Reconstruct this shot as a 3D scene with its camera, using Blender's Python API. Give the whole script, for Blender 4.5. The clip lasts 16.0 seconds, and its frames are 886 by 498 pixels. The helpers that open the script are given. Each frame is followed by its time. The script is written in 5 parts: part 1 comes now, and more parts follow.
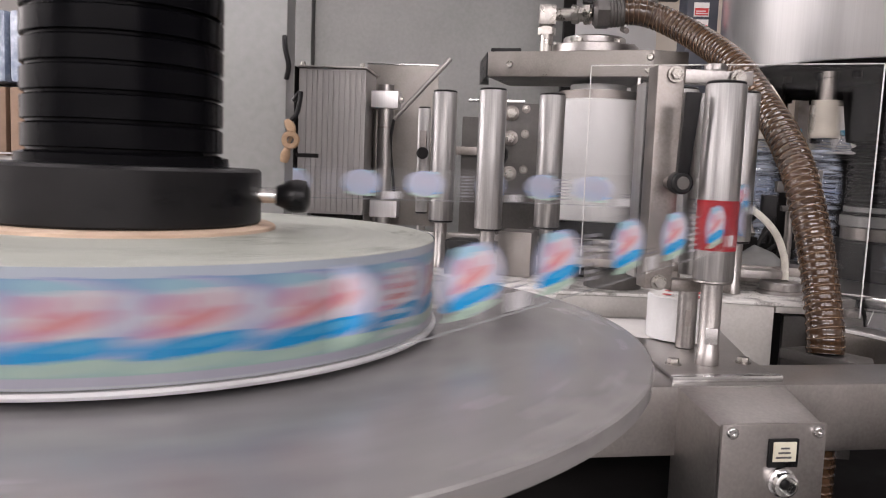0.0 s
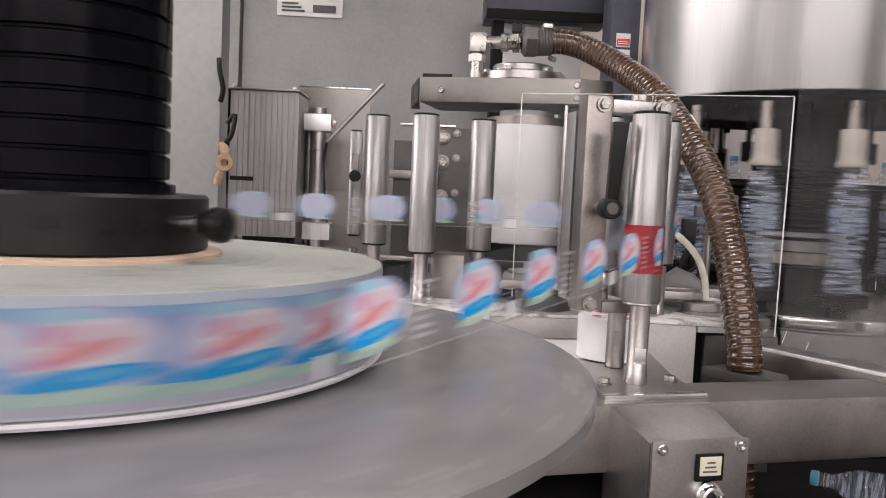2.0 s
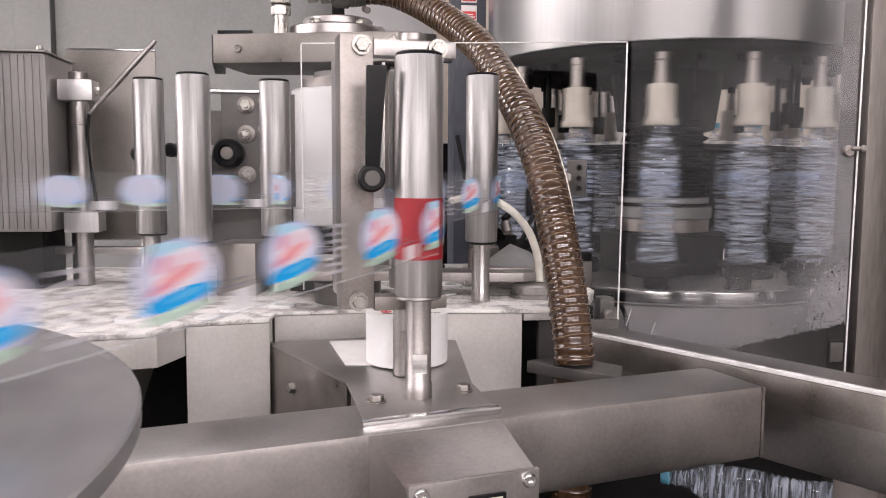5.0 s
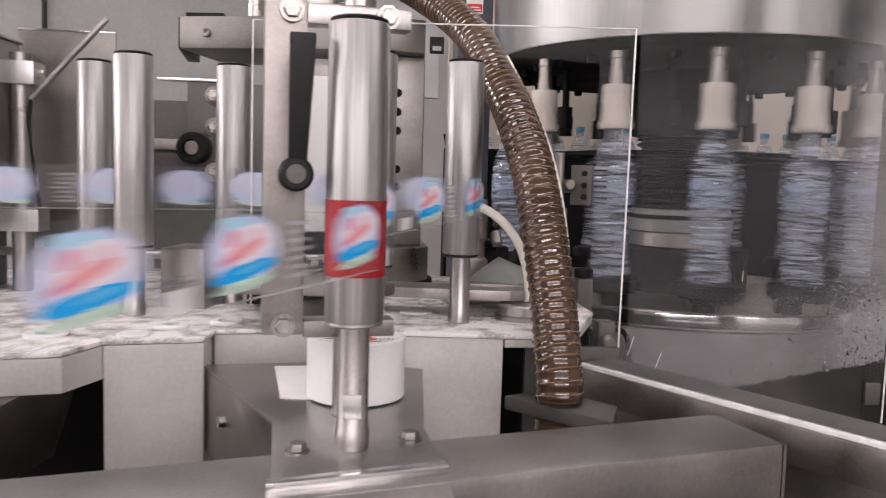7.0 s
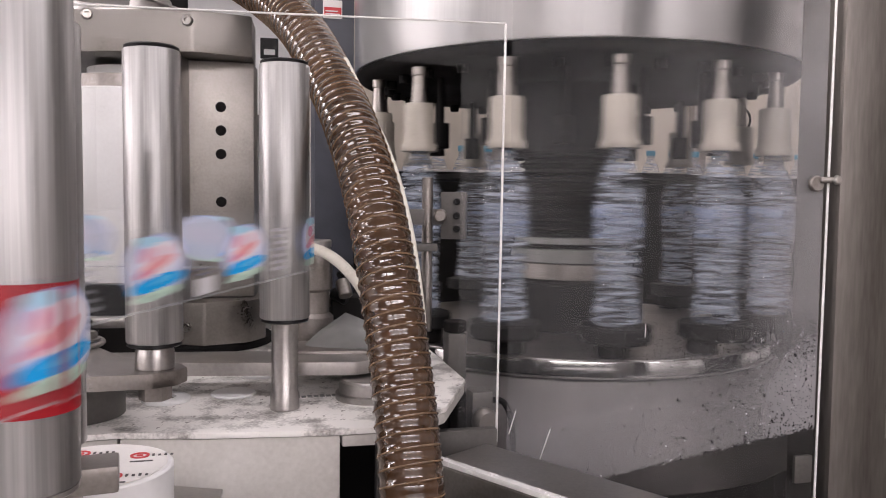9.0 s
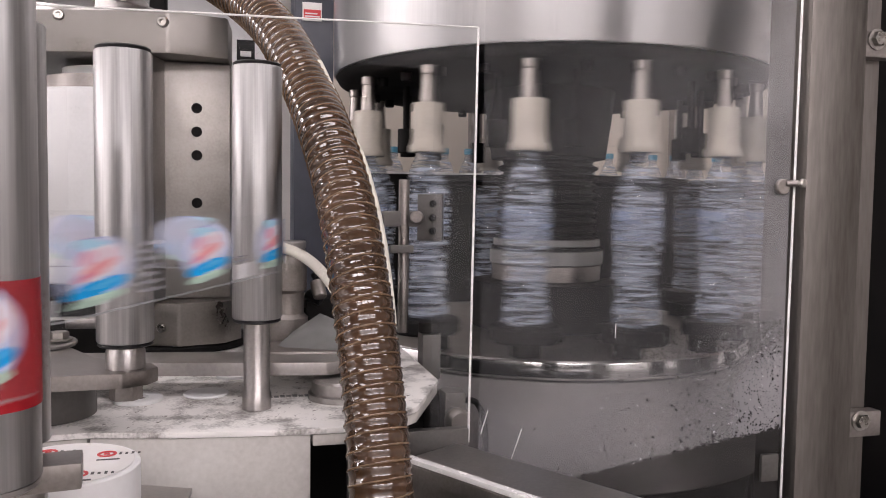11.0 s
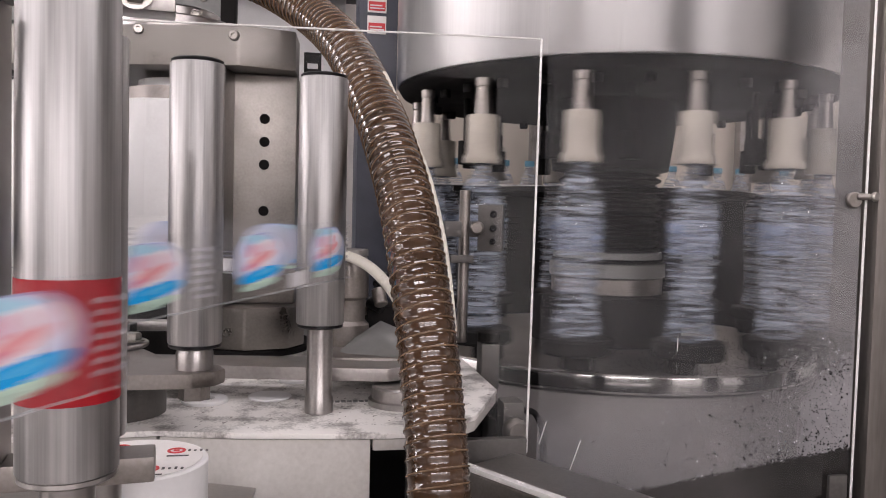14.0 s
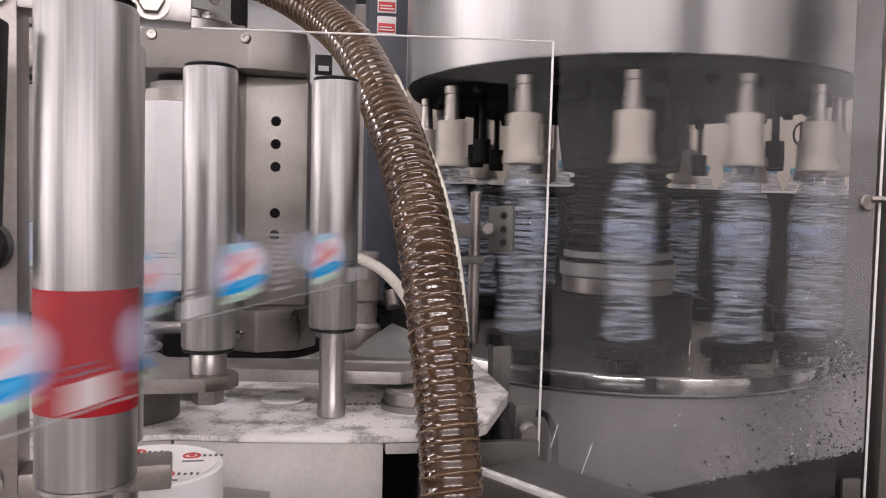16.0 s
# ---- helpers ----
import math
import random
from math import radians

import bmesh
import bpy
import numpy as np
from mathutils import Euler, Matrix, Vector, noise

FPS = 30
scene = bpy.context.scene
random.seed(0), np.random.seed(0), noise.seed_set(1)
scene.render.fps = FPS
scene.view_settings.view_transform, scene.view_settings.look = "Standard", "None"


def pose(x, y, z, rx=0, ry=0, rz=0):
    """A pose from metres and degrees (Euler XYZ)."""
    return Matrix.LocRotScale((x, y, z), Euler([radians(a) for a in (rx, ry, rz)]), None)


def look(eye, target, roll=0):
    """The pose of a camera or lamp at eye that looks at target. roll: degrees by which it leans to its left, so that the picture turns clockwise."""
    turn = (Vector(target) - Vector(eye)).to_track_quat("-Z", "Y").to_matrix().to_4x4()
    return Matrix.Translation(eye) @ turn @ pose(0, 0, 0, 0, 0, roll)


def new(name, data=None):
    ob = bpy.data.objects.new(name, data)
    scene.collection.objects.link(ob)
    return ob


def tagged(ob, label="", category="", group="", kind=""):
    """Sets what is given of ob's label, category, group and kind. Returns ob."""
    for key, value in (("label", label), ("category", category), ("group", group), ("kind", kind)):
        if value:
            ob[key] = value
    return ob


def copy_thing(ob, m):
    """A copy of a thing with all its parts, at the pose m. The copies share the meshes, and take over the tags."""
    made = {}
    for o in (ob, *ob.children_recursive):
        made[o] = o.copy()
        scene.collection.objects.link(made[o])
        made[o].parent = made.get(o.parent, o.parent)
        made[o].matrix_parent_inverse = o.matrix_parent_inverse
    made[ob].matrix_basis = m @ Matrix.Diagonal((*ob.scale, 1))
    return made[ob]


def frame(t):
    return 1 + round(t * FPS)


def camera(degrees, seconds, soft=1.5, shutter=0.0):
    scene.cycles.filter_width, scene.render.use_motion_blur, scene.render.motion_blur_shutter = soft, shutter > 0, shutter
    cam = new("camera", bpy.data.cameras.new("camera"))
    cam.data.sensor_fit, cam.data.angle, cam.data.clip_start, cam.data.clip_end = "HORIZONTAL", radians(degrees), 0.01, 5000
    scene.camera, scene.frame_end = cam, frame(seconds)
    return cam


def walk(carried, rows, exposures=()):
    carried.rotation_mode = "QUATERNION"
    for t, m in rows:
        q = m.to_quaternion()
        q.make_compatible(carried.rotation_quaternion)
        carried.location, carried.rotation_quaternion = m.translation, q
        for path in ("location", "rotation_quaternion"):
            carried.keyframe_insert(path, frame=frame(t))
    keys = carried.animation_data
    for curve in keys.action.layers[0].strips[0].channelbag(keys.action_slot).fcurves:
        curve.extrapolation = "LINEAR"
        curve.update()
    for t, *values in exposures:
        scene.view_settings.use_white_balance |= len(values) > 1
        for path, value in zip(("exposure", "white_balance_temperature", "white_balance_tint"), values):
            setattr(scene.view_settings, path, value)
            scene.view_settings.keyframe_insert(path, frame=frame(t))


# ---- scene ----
cam = camera(57.9, 16.0, soft=1.0, shutter=0.5)
PATH = [
    (0, (0.097, 0.021, 1.306), (-0.043, 2.006, 1.104), 2.2),
    (0.5, (0.079, -0.001, 1.313), (-0.055, 1.987, 1.141), 2.2),
    (1, (0.076, -0.003, 1.313), (0.0, 1.989, 1.163), 2.4),
    (1.5, (0.081, 0.005, 1.311), (0.087, 2.0, 1.168), 2.6),
    (2, (0.085, 0.01, 1.309), (0.129, 2.004, 1.167), 2.6),
    (2.5, (0.084, 0.013, 1.307), (0.133, 2.008, 1.169), 2.5),
    (3, (0.093, 0.025, 1.307), (0.142, 2.019, 1.164), 2.4),
    (3.5, (0.125, 0.061, 1.307), (0.202, 2.053, 1.136), 1.9),
    (4, (0.178, 0.121, 1.305), (0.376, 2.102, 1.118), 1.1),
    (4.5, (0.214, 0.158, 1.297), (0.487, 2.132, 1.124), 0.9),
    (4.7, (0.227, 0.17, 1.305), (0.505, 2.142, 1.115), 0.5),
    (6.8, (0.3, 0.281, 1.296), (0.503, 2.263, 1.131), 1.3),
    (7, (0.312, 0.305, 1.299), (0.522, 2.287, 1.127), 1.7),
    (7.5, (0.342, 0.375, 1.307), (0.66, 2.344, 1.158), 1.2),
    (8, (0.354, 0.457, 1.311), (0.751, 2.413, 1.179), 1.3),
    (8.5, (0.386, 0.5, 1.316), (0.83, 2.447, 1.192), 0.8),
    (11, (0.403, 0.491, 1.315), (0.906, 2.424, 1.202), 0.8),
    (11.5, (0.396, 0.487, 1.315), (0.898, 2.42, 1.214), 1.0),
    (12, (0.39, 0.486, 1.315), (0.885, 2.422, 1.213), 1.2),
    (12.5, (0.387, 0.484, 1.317), (0.838, 2.43, 1.223), 1.2),
    (13, (0.391, 0.485, 1.316), (0.803, 2.44, 1.229), 1.3),
    (13.5, (0.396, 0.486, 1.314), (0.781, 2.446, 1.23), 1.3),
    (14, (0.4, 0.486, 1.313), (0.76, 2.452, 1.227), 1.4),
    (14.5, (0.4, 0.486, 1.314), (0.758, 2.452, 1.227), 1.4),
    (15, (0.4, 0.489, 1.314), (0.758, 2.454, 1.229), 1.4),
    (15.5, (0.4, 0.489, 1.315), (0.759, 2.455, 1.23), 1.4),
    (16, (0.397, 0.486, 1.318), (0.736, 2.455, 1.225), 1.3),
]
walk(cam, [(t, look(eye, target, roll)) for t, eye, target, roll in PATH], [(0, -1.3, 6500, 20), (3, -1.24, 6500, 20), (4, -0.96, 6500, 20), (4.7, -0.98, 6500, 21), (7, -1.2, 6500, 22), (8, -1.15, 6500, 22), (11, -1.12, 6500, 22), (12.5, -1.25, 6500, 22), (16, -1.25, 6500, 22)])

# ---- world, lamps, exposure ----
world = bpy.data.worlds.new("hall_air")
scene.world = world
world.use_nodes = True
world.node_tree.nodes["Background"].inputs[0].default_value = (1.0, 0.98, 0.97, 1)
world.node_tree.nodes["Background"].inputs[1].default_value = 0.25
scene.view_settings.exposure = 0.0
# All unseen; low south and west lamps are added to brighten the drum.
LAMP_ROWS = [(-1.6, 0.2), (0.5, 0.6), (2.4, 0.3), (-0.9, 3.2), (1.5, 2.75), (-1.7, -3.4), (0.4, -3.4), (2.5, -3.4), (-4.4, -1.7), (-4.4, 0.6), (-4.4, 3.0)]
# Lamp (1.5, 2.75) is added to brighten the far cabinet.
for lx, ly in LAMP_ROWS:
    wide = ly < -1 or lx < -4
    lamp = bpy.data.lights.new("ceiling_lamp", "AREA")
    lamp.shape, lamp.size, lamp.size_y, lamp.energy, lamp.color = "RECTANGLE", 1.8 if ly < -1 else 0.9 if wide else 1.5, 0.9 if ly < -1 else 1.8 if wide else 0.35, 185 if ly < -1 else 300 if wide else 32, (1.0, 0.985, 0.96)
    new("ceiling_lamp", lamp).matrix_world = pose(lx, ly, 2.88 if wide else 3.38)


# ---- materials ----
def nodes_of(name):
    m = bpy.data.materials.new(name)
    m.use_nodes = True
    return m, m.node_tree.nodes, m.node_tree.links, m.node_tree.nodes["Principled BSDF"]


def surf(name, a, b, rough=0.5, metal=0.0, scale=30, stretch=(1, 1, 1), bump=0.05, fine=400, spread=0.15, **extra):
    """Two-scale noise between two colours, with roughness variation and fine relief."""
    m, n, l, p = nodes_of(name)
    tc = n.new("ShaderNodeTexCoord")
    mp = n.new("ShaderNodeMapping")
    mp.inputs["Scale"].default_value = stretch
    l.new(tc.outputs["Object"], mp.inputs[0])
    big, small = n.new("ShaderNodeTexNoise"), n.new("ShaderNodeTexNoise")
    big.inputs["Scale"].default_value, big.inputs["Detail"].default_value = scale, 6
    small.inputs["Scale"].default_value, small.inputs["Detail"].default_value = fine, 3
    l.new(mp.outputs[0], big.inputs[0])
    l.new(mp.outputs[0], small.inputs[0])
    mix = n.new("ShaderNodeMath")
    mix.operation = "MULTIPLY_ADD"
    mix.inputs[1].default_value = 0.35
    l.new(small.outputs[0], mix.inputs[0])
    l.new(big.outputs[0], mix.inputs[2])
    ramp = n.new("ShaderNodeValToRGB")
    ramp.color_ramp.elements[0].position, ramp.color_ramp.elements[1].position = 0.45, 0.9
    ramp.color_ramp.elements[0].color, ramp.color_ramp.elements[1].color = (*a, 1), (*b, 1)
    l.new(mix.outputs[0], ramp.inputs[0])
    l.new(ramp.outputs[0], p.inputs["Base Color"])
    rr = n.new("ShaderNodeMapRange")
    rr.inputs["From Min"].default_value, rr.inputs["From Max"].default_value = 0.4, 0.95
    rr.inputs["To Min"].default_value, rr.inputs["To Max"].default_value = max(0.02, rough - spread), rough + spread
    l.new(mix.outputs[0], rr.inputs[0])
    l.new(rr.outputs[0], p.inputs["Roughness"])
    p.inputs["Metallic"].default_value = metal
    if bump:
        bp = n.new("ShaderNodeBump")
        bp.inputs["Strength"].default_value, bp.inputs["Distance"].default_value = bump, 0.002
        l.new(mix.outputs[0], bp.inputs["Height"])
        l.new(bp.outputs[0], p.inputs["Normal"])
    for key, value in extra.items():
        p.inputs[key.replace("_", " ")].default_value = value
    return m


STEEL = surf("stainless_steel", (0.31, 0.296, 0.286), (0.5, 0.478, 0.462), 0.34, 1.0, 14, (1, 1, 1), 0.04, 300, 0.05)
STEEL_DARK = surf("worn_steel", (0.22, 0.2, 0.185), (0.4, 0.37, 0.35), 0.42, 1.0, 22, (1, 1, 1), 0.08, 350)
BRUSHED = surf("brushed_roller", (0.34, 0.335, 0.33), (0.66, 0.65, 0.645), 0.46, 1.0, 90, (1, 1, 0.02), 0.08, 700, 0.06)
SHEET = surf("brushed_sheet", (0.52, 0.51, 0.51), (0.76, 0.75, 0.75), 0.34, 1.0, 16, (1, 1, 0.03), 0.06, 500, 0.08)
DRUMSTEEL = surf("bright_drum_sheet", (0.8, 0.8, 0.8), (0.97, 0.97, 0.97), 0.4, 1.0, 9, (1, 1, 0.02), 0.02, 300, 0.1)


def brushed_upright(m, amount):
    """Grain that runs up and down a turned body, drawing highlights out along it."""
    n, l = m.node_tree.nodes, m.node_tree.links
    t = n.new("ShaderNodeTangent")
    t.direction_type, t.axis = "RADIAL", "Z"
    l.new(t.outputs[0], n["Principled BSDF"].inputs["Tangent"])
    n["Principled BSDF"].inputs["Anisotropic"].default_value = amount
    n["Principled BSDF"].inputs["Anisotropic Rotation"].default_value = 0.25


brushed_upright(DRUMSTEEL, 0.85)
brushed_upright(BRUSHED, 0.6)
DARKSHEET = surf("dull_dark_sheet", (0.13, 0.122, 0.12), (0.23, 0.218, 0.214), 0.5, 1.0, 12, (1, 1, 0.05), 0.08, 400, 0.1)
CHROME = surf("polished_steel", (0.6, 0.6, 0.6), (0.8, 0.8, 0.79), 0.18, 1.0, 40, (1, 1, 1), 0.03, 300, 0.06)
ZINC = surf("zinc_bolt", (0.28, 0.265, 0.24), (0.52, 0.5, 0.47), 0.32, 1.0, 60)
BLACK = surf("black_plastic", (0.004, 0.004, 0.005), (0.01, 0.0095, 0.01), 0.36, 0.0, 40, (1, 1, 1), 0.05, 500, Specular_IOR_Level=0.25)
MANDREL = surf("gloss_black_mandrel", (0.002, 0.002, 0.003), (0.006, 0.006, 0.007), 0.16, 0.0, 40, (1, 1, 1), 0.03, 500, 0.06, Specular_IOR_Level=0.05)
RUBBER = surf("black_rubber", (0.008, 0.008, 0.009), (0.022, 0.021, 0.02), 0.65, 0.0, 40, (1, 1, 1), 0.1, 500, Specular_IOR_Level=0.2)
# Near-black base colour puts interior shade into surfaces; some dark fittings share it.
GLOOM = surf("interior_shade_black", (0.003, 0.0028, 0.0028), (0.014, 0.0125, 0.012), 0.7, 0.0, 9, Specular_IOR_Level=0.15)
PAINT = surf("white_machine_paint", (0.46, 0.44, 0.41), (0.66, 0.64, 0.61), 0.42, 0.0, 9, (1, 1, 1), 0.08, 260)
DUSTED = surf("dusty_white_paint", (0.27, 0.255, 0.24), (0.86, 0.84, 0.81), 0.5, 0.0, 42, (1, 1, 1), 0.45, 420)
DUSTED.node_tree.nodes["Color Ramp"].color_ramp.elements[0].position = 0.5
DUSTED.node_tree.nodes["Color Ramp"].color_ramp.elements[1].position = 0.72
WHITE = surf("white_plastic", (0.74, 0.74, 0.735), (0.84, 0.84, 0.84), 0.4, 0.0, 12, (1, 1, 1), 0.02, 300)
BELL = surf("ivory_plastic", (0.42, 0.385, 0.33), (0.56, 0.52, 0.45), 0.4, 0.0, 20, (1, 1, 1), 0.03, 300)
REELTOP = surf("wound_film_edge", (0.4, 0.42, 0.37), (0.54, 0.56, 0.51), 0.34, 0.0, 12, (1, 1, 1), 0.05, 900)
_p = REELTOP.node_tree.nodes["Principled BSDF"]
_t = REELTOP.node_tree.nodes.new("ShaderNodeTangent")
_t.direction_type, _t.axis = "RADIAL", "Z"
REELTOP.node_tree.links.new(_t.outputs[0], _p.inputs["Tangent"])
_p.inputs["Anisotropic"].default_value = 0.85
CORE = surf("cardboard_core", (0.5, 0.36, 0.26), (0.68, 0.52, 0.4), 0.75, 0.0, 40)
# Cloudy tones put soft reflections into the disc's colour.
DISC = surf("acrylic_disc", (0.15, 0.146, 0.15), (0.3, 0.29, 0.285), 0.24, 0.0, 7, (1, 1, 1), 0.0, 60, 0.08)
WALLGREY = surf("grey_wall_panel", (0.2, 0.205, 0.2), (0.3, 0.3, 0.295), 0.42, 0.35, 3, (1, 1, 1), 0.05, 90)
HALL = surf("hall_wall_paint", (0.72, 0.7, 0.68), (0.82, 0.8, 0.78), 0.7, 0.0, 2, (1, 1, 1), 0.04, 60)
BEIGE = surf("beige_panel", (0.68, 0.6, 0.5), (0.8, 0.73, 0.64), 0.6, 0.0, 3)
FLOOR = surf("hall_floor", (0.09, 0.085, 0.08), (0.17, 0.16, 0.15), 0.35, 0.0, 4, (1, 1, 1), 0.06, 120)
RED = surf("red_tape", (0.27, 0.008, 0.014), (0.36, 0.016, 0.022), 0.4, 0.0, 40, Specular_IOR_Level=0.2)
REDPRINT = surf("red_print", (0.55, 0.03, 0.04), (0.65, 0.06, 0.06), 0.5, 0.0, 40)
HEADSTEEL = surf("dull_head_steel", (0.2, 0.185, 0.17), (0.32, 0.3, 0.28), 0.4, 1.0, 16, (1, 1, 1), 0.06, 350)
POSTSTEEL = surf("stained_post_steel", (0.1, 0.09, 0.08), (0.24, 0.222, 0.205), 0.44, 1.0, 12, (1, 1, 0.12), 0.06, 300, 0.08)
CASTALU = surf("cast_aluminium", (0.27, 0.26, 0.255), (0.4, 0.385, 0.375), 0.45, 0.6, 20, (1, 1, 0.1), 0.05, 400)
PADRIM = surf("pale_plate_rim", (0.5, 0.5, 0.51), (0.68, 0.68, 0.69), 0.35, 0.0, 40)
TEAL = surf("teal_cap_plastic", (0.06, 0.24, 0.36), (0.11, 0.34, 0.46), 0.35, 0.0, 40)
DULL = surf("dull_grey_casting", (0.075, 0.07, 0.066), (0.13, 0.122, 0.115), 0.45, 0.3, 18, (1, 1, 1), 0.08, 300)
BLUEBOX = surf("dark_blue_paint", (0.03, 0.035, 0.05), (0.06, 0.065, 0.085), 0.5, 0.0, 20)
PAPER = surf("paper", (0.72, 0.7, 0.68), (0.84, 0.82, 0.8), 0.7, 0.0, 30)
INK = surf("dark_ink", (0.05, 0.05, 0.05), (0.12, 0.11, 0.11), 0.6, 0.0, 50)
TUBE = surf("milky_tube", (0.66, 0.63, 0.55), (0.8, 0.77, 0.68), 0.3, 0.0, 40)
HOSE = surf("brown_hose_wall", (0.036, 0.018, 0.0085), (0.082, 0.043, 0.022), 0.09, 0.0, 35, (1, 1, 1), 0.05, 300, 0.04, Coat_Weight=0.6, Coat_Roughness=0.05)
HOSERIB = surf("pale_hose_spiral", (0.12, 0.075, 0.042), (0.22, 0.145, 0.09), 0.2, 0.0, 60)
SHRINK = surf("shrink_wrapped_bottles", (0.2, 0.25, 0.34), (0.5, 0.56, 0.66), 0.25, 0.0, 22)
CARTON = surf("brown_carton", (0.2, 0.13, 0.085), (0.3, 0.2, 0.14), 0.75, 0.0, 12)
YELLOWTAG = surf("cream_label", (0.7, 0.66, 0.5), (0.8, 0.77, 0.64), 0.5, 0.0, 60)
ROPE = surf("tan_rope", (0.3, 0.19, 0.11), (0.45, 0.31, 0.2), 0.8, 0.0, 120)


def clear(name, tint, density, rough, scale, low, high, stretch=(1, 1, 1), coat=0.0):
    """Thin clear plastic: mostly transparent, with a mottled body and a gloss coat."""
    m, n, l, p = nodes_of(name)
    p.inputs["Base Color"].default_value = (*tint, 1)
    p.inputs["Roughness"].default_value = rough
    tr = n.new("ShaderNodeBsdfTransparent")
    mix = n.new("ShaderNodeMixShader")
    tc, nz, mr = n.new("ShaderNodeTexCoord"), n.new("ShaderNodeTexNoise"), n.new("ShaderNodeMapRange")
    nz.inputs["Scale"].default_value, nz.inputs["Detail"].default_value = scale, 8
    mp = n.new("ShaderNodeMapping")
    mp.inputs["Scale"].default_value = stretch
    l.new(tc.outputs["Object"], mp.inputs[0])
    l.new(mp.outputs[0], nz.inputs[0])
    p.inputs["Coat Weight"].default_value, p.inputs["Coat Roughness"].default_value = coat, 0.03
    mr.inputs["From Min"].default_value, mr.inputs["From Max"].default_value = low, high
    mr.inputs["To Min"].default_value, mr.inputs["To Max"].default_value = density[0], density[1]
    l.new(nz.outputs[0], mr.inputs[0])
    l.new(mr.outputs[0], mix.inputs[0])
    l.new(tr.outputs[0], mix.inputs[1])
    l.new(p.outputs[0], mix.inputs[2])
    l.new(mix.outputs[0], n["Material Output"].inputs[0])
    return m


PLEXI = clear("clear_acrylic", (0.55, 0.55, 0.55), (0.015, 0.05), 0.06, 4, 0.4, 0.7)
DUSTY = clear("splashed_acrylic", (0.34, 0.335, 0.345), (0.035, 0.09), 0.14, 9, 0.4, 0.75)


def dried_film(m):
    """Dried spray on the pane, thicker along its closing edge and towards the foot. Below the tide line, a dark tint
    paints the darkness behind the pane.
    """
    n, l = m.node_tree.nodes, m.node_tree.links
    mix = [k for k in n if k.bl_idname == "ShaderNodeMixShader"][0]
    base = mix.inputs[0].links[0].from_socket
    tc, sep, nz = n.new("ShaderNodeTexCoord"), n.new("ShaderNodeSeparateXYZ"), n.new("ShaderNodeTexNoise")
    nz.inputs["Scale"].default_value, nz.inputs["Detail"].default_value = 14, 6
    l.new(tc.outputs["Object"], sep.inputs[0])
    l.new(tc.outputs["Object"], nz.inputs[0])

    def band(socket, lo, hi, top):
        k = n.new("ShaderNodeMapRange")
        k.interpolation_type = "SMOOTHSTEP"
        for name, v in (("From Min", lo), ("From Max", hi), ("To Min", 0.0), ("To Max", top)):
            k.inputs[name].default_value = v
        l.new(socket, k.inputs[0])
        return k.outputs[0]

    def op(kind, p, q):
        k = n.new("ShaderNodeMath")
        k.operation = kind
        l.new(p, k.inputs[0])
        l.new(q, k.inputs[1])
        return k.outputs[0]

    rise = n.new("ShaderNodeMath")
    rise.operation = "MULTIPLY_ADD"
    rise.inputs[1].default_value = -0.266
    l.new(sep.outputs[0], rise.inputs[0])
    l.new(sep.outputs[2], rise.inputs[2])
    jag = n.new("ShaderNodeMath")
    jag.operation = "MULTIPLY_ADD"
    jag.inputs[1].default_value = 0.014
    fine = n.new("ShaderNodeTexNoise")
    fine.inputs["Scale"].default_value, fine.inputs["Detail"].default_value = 260, 3
    l.new(tc.outputs["Object"], fine.inputs[0])
    l.new(fine.outputs[0], jag.inputs[0])
    l.new(rise.outputs[0], jag.inputs[2])
    tide = band(jag.outputs[0], 1.0515, 1.0535, 1.0)
    side = band(sep.outputs[0], 0.2, 0.275, 0.34)
    foot = band(rise.outputs[0], 1.16, 1.085, 0.34)
    spots = band(nz.outputs[0], 0.1, 0.6, 1.0)
    dark_tint = band(jag.outputs[0], 1.0535, 1.0515, 0.45)
    fog = op("ADD", op("MULTIPLY", op("MULTIPLY", op("ADD", side, foot), spots), tide), op("MULTIPLY", dark_tint, spots))
    l.new(op("ADD", base, fog), mix.inputs[0])
    # Tint turns near-black under the tide line, for the dark seen through there.
    tone = n.new("ShaderNodeMix")
    tone.data_type = "RGBA"
    tone.inputs["A"].default_value, tone.inputs["B"].default_value = (0.03, 0.028, 0.028, 1), (0.34, 0.335, 0.345, 1)
    l.new(tide, tone.inputs["Factor"])
    l.new(tone.outputs["Result"], n["Principled BSDF"].inputs["Base Color"])


dried_film(DUSTY)
# Pale colour paints the light along edges; the scratches share it.
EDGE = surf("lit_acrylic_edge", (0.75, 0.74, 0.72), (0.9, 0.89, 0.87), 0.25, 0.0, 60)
DROP = surf("splash_specks", (0.008, 0.008, 0.009), (0.5, 0.5, 0.51), 0.2, 0.0, 260)
DROP.node_tree.nodes["Color Ramp"].color_ramp.elements[0].position = 0.7
DROP.node_tree.nodes["Color Ramp"].color_ramp.elements[1].position = 0.86
# Stretched pale streaks paint the bottles' glints into the body.
PET = clear("water_filled_bottle", (0.46, 0.51, 0.6), (0.05, 0.62), 0.06, 34, 0.44, 0.6, (0.6, 0.6, 6.5), 1.0)
WRAP = clear("bottle_wrap_label", (0.4, 0.48, 0.66), (0.15, 0.5), 0.25, 34, 0.38, 0.62, (0.6, 0.6, 3.0))


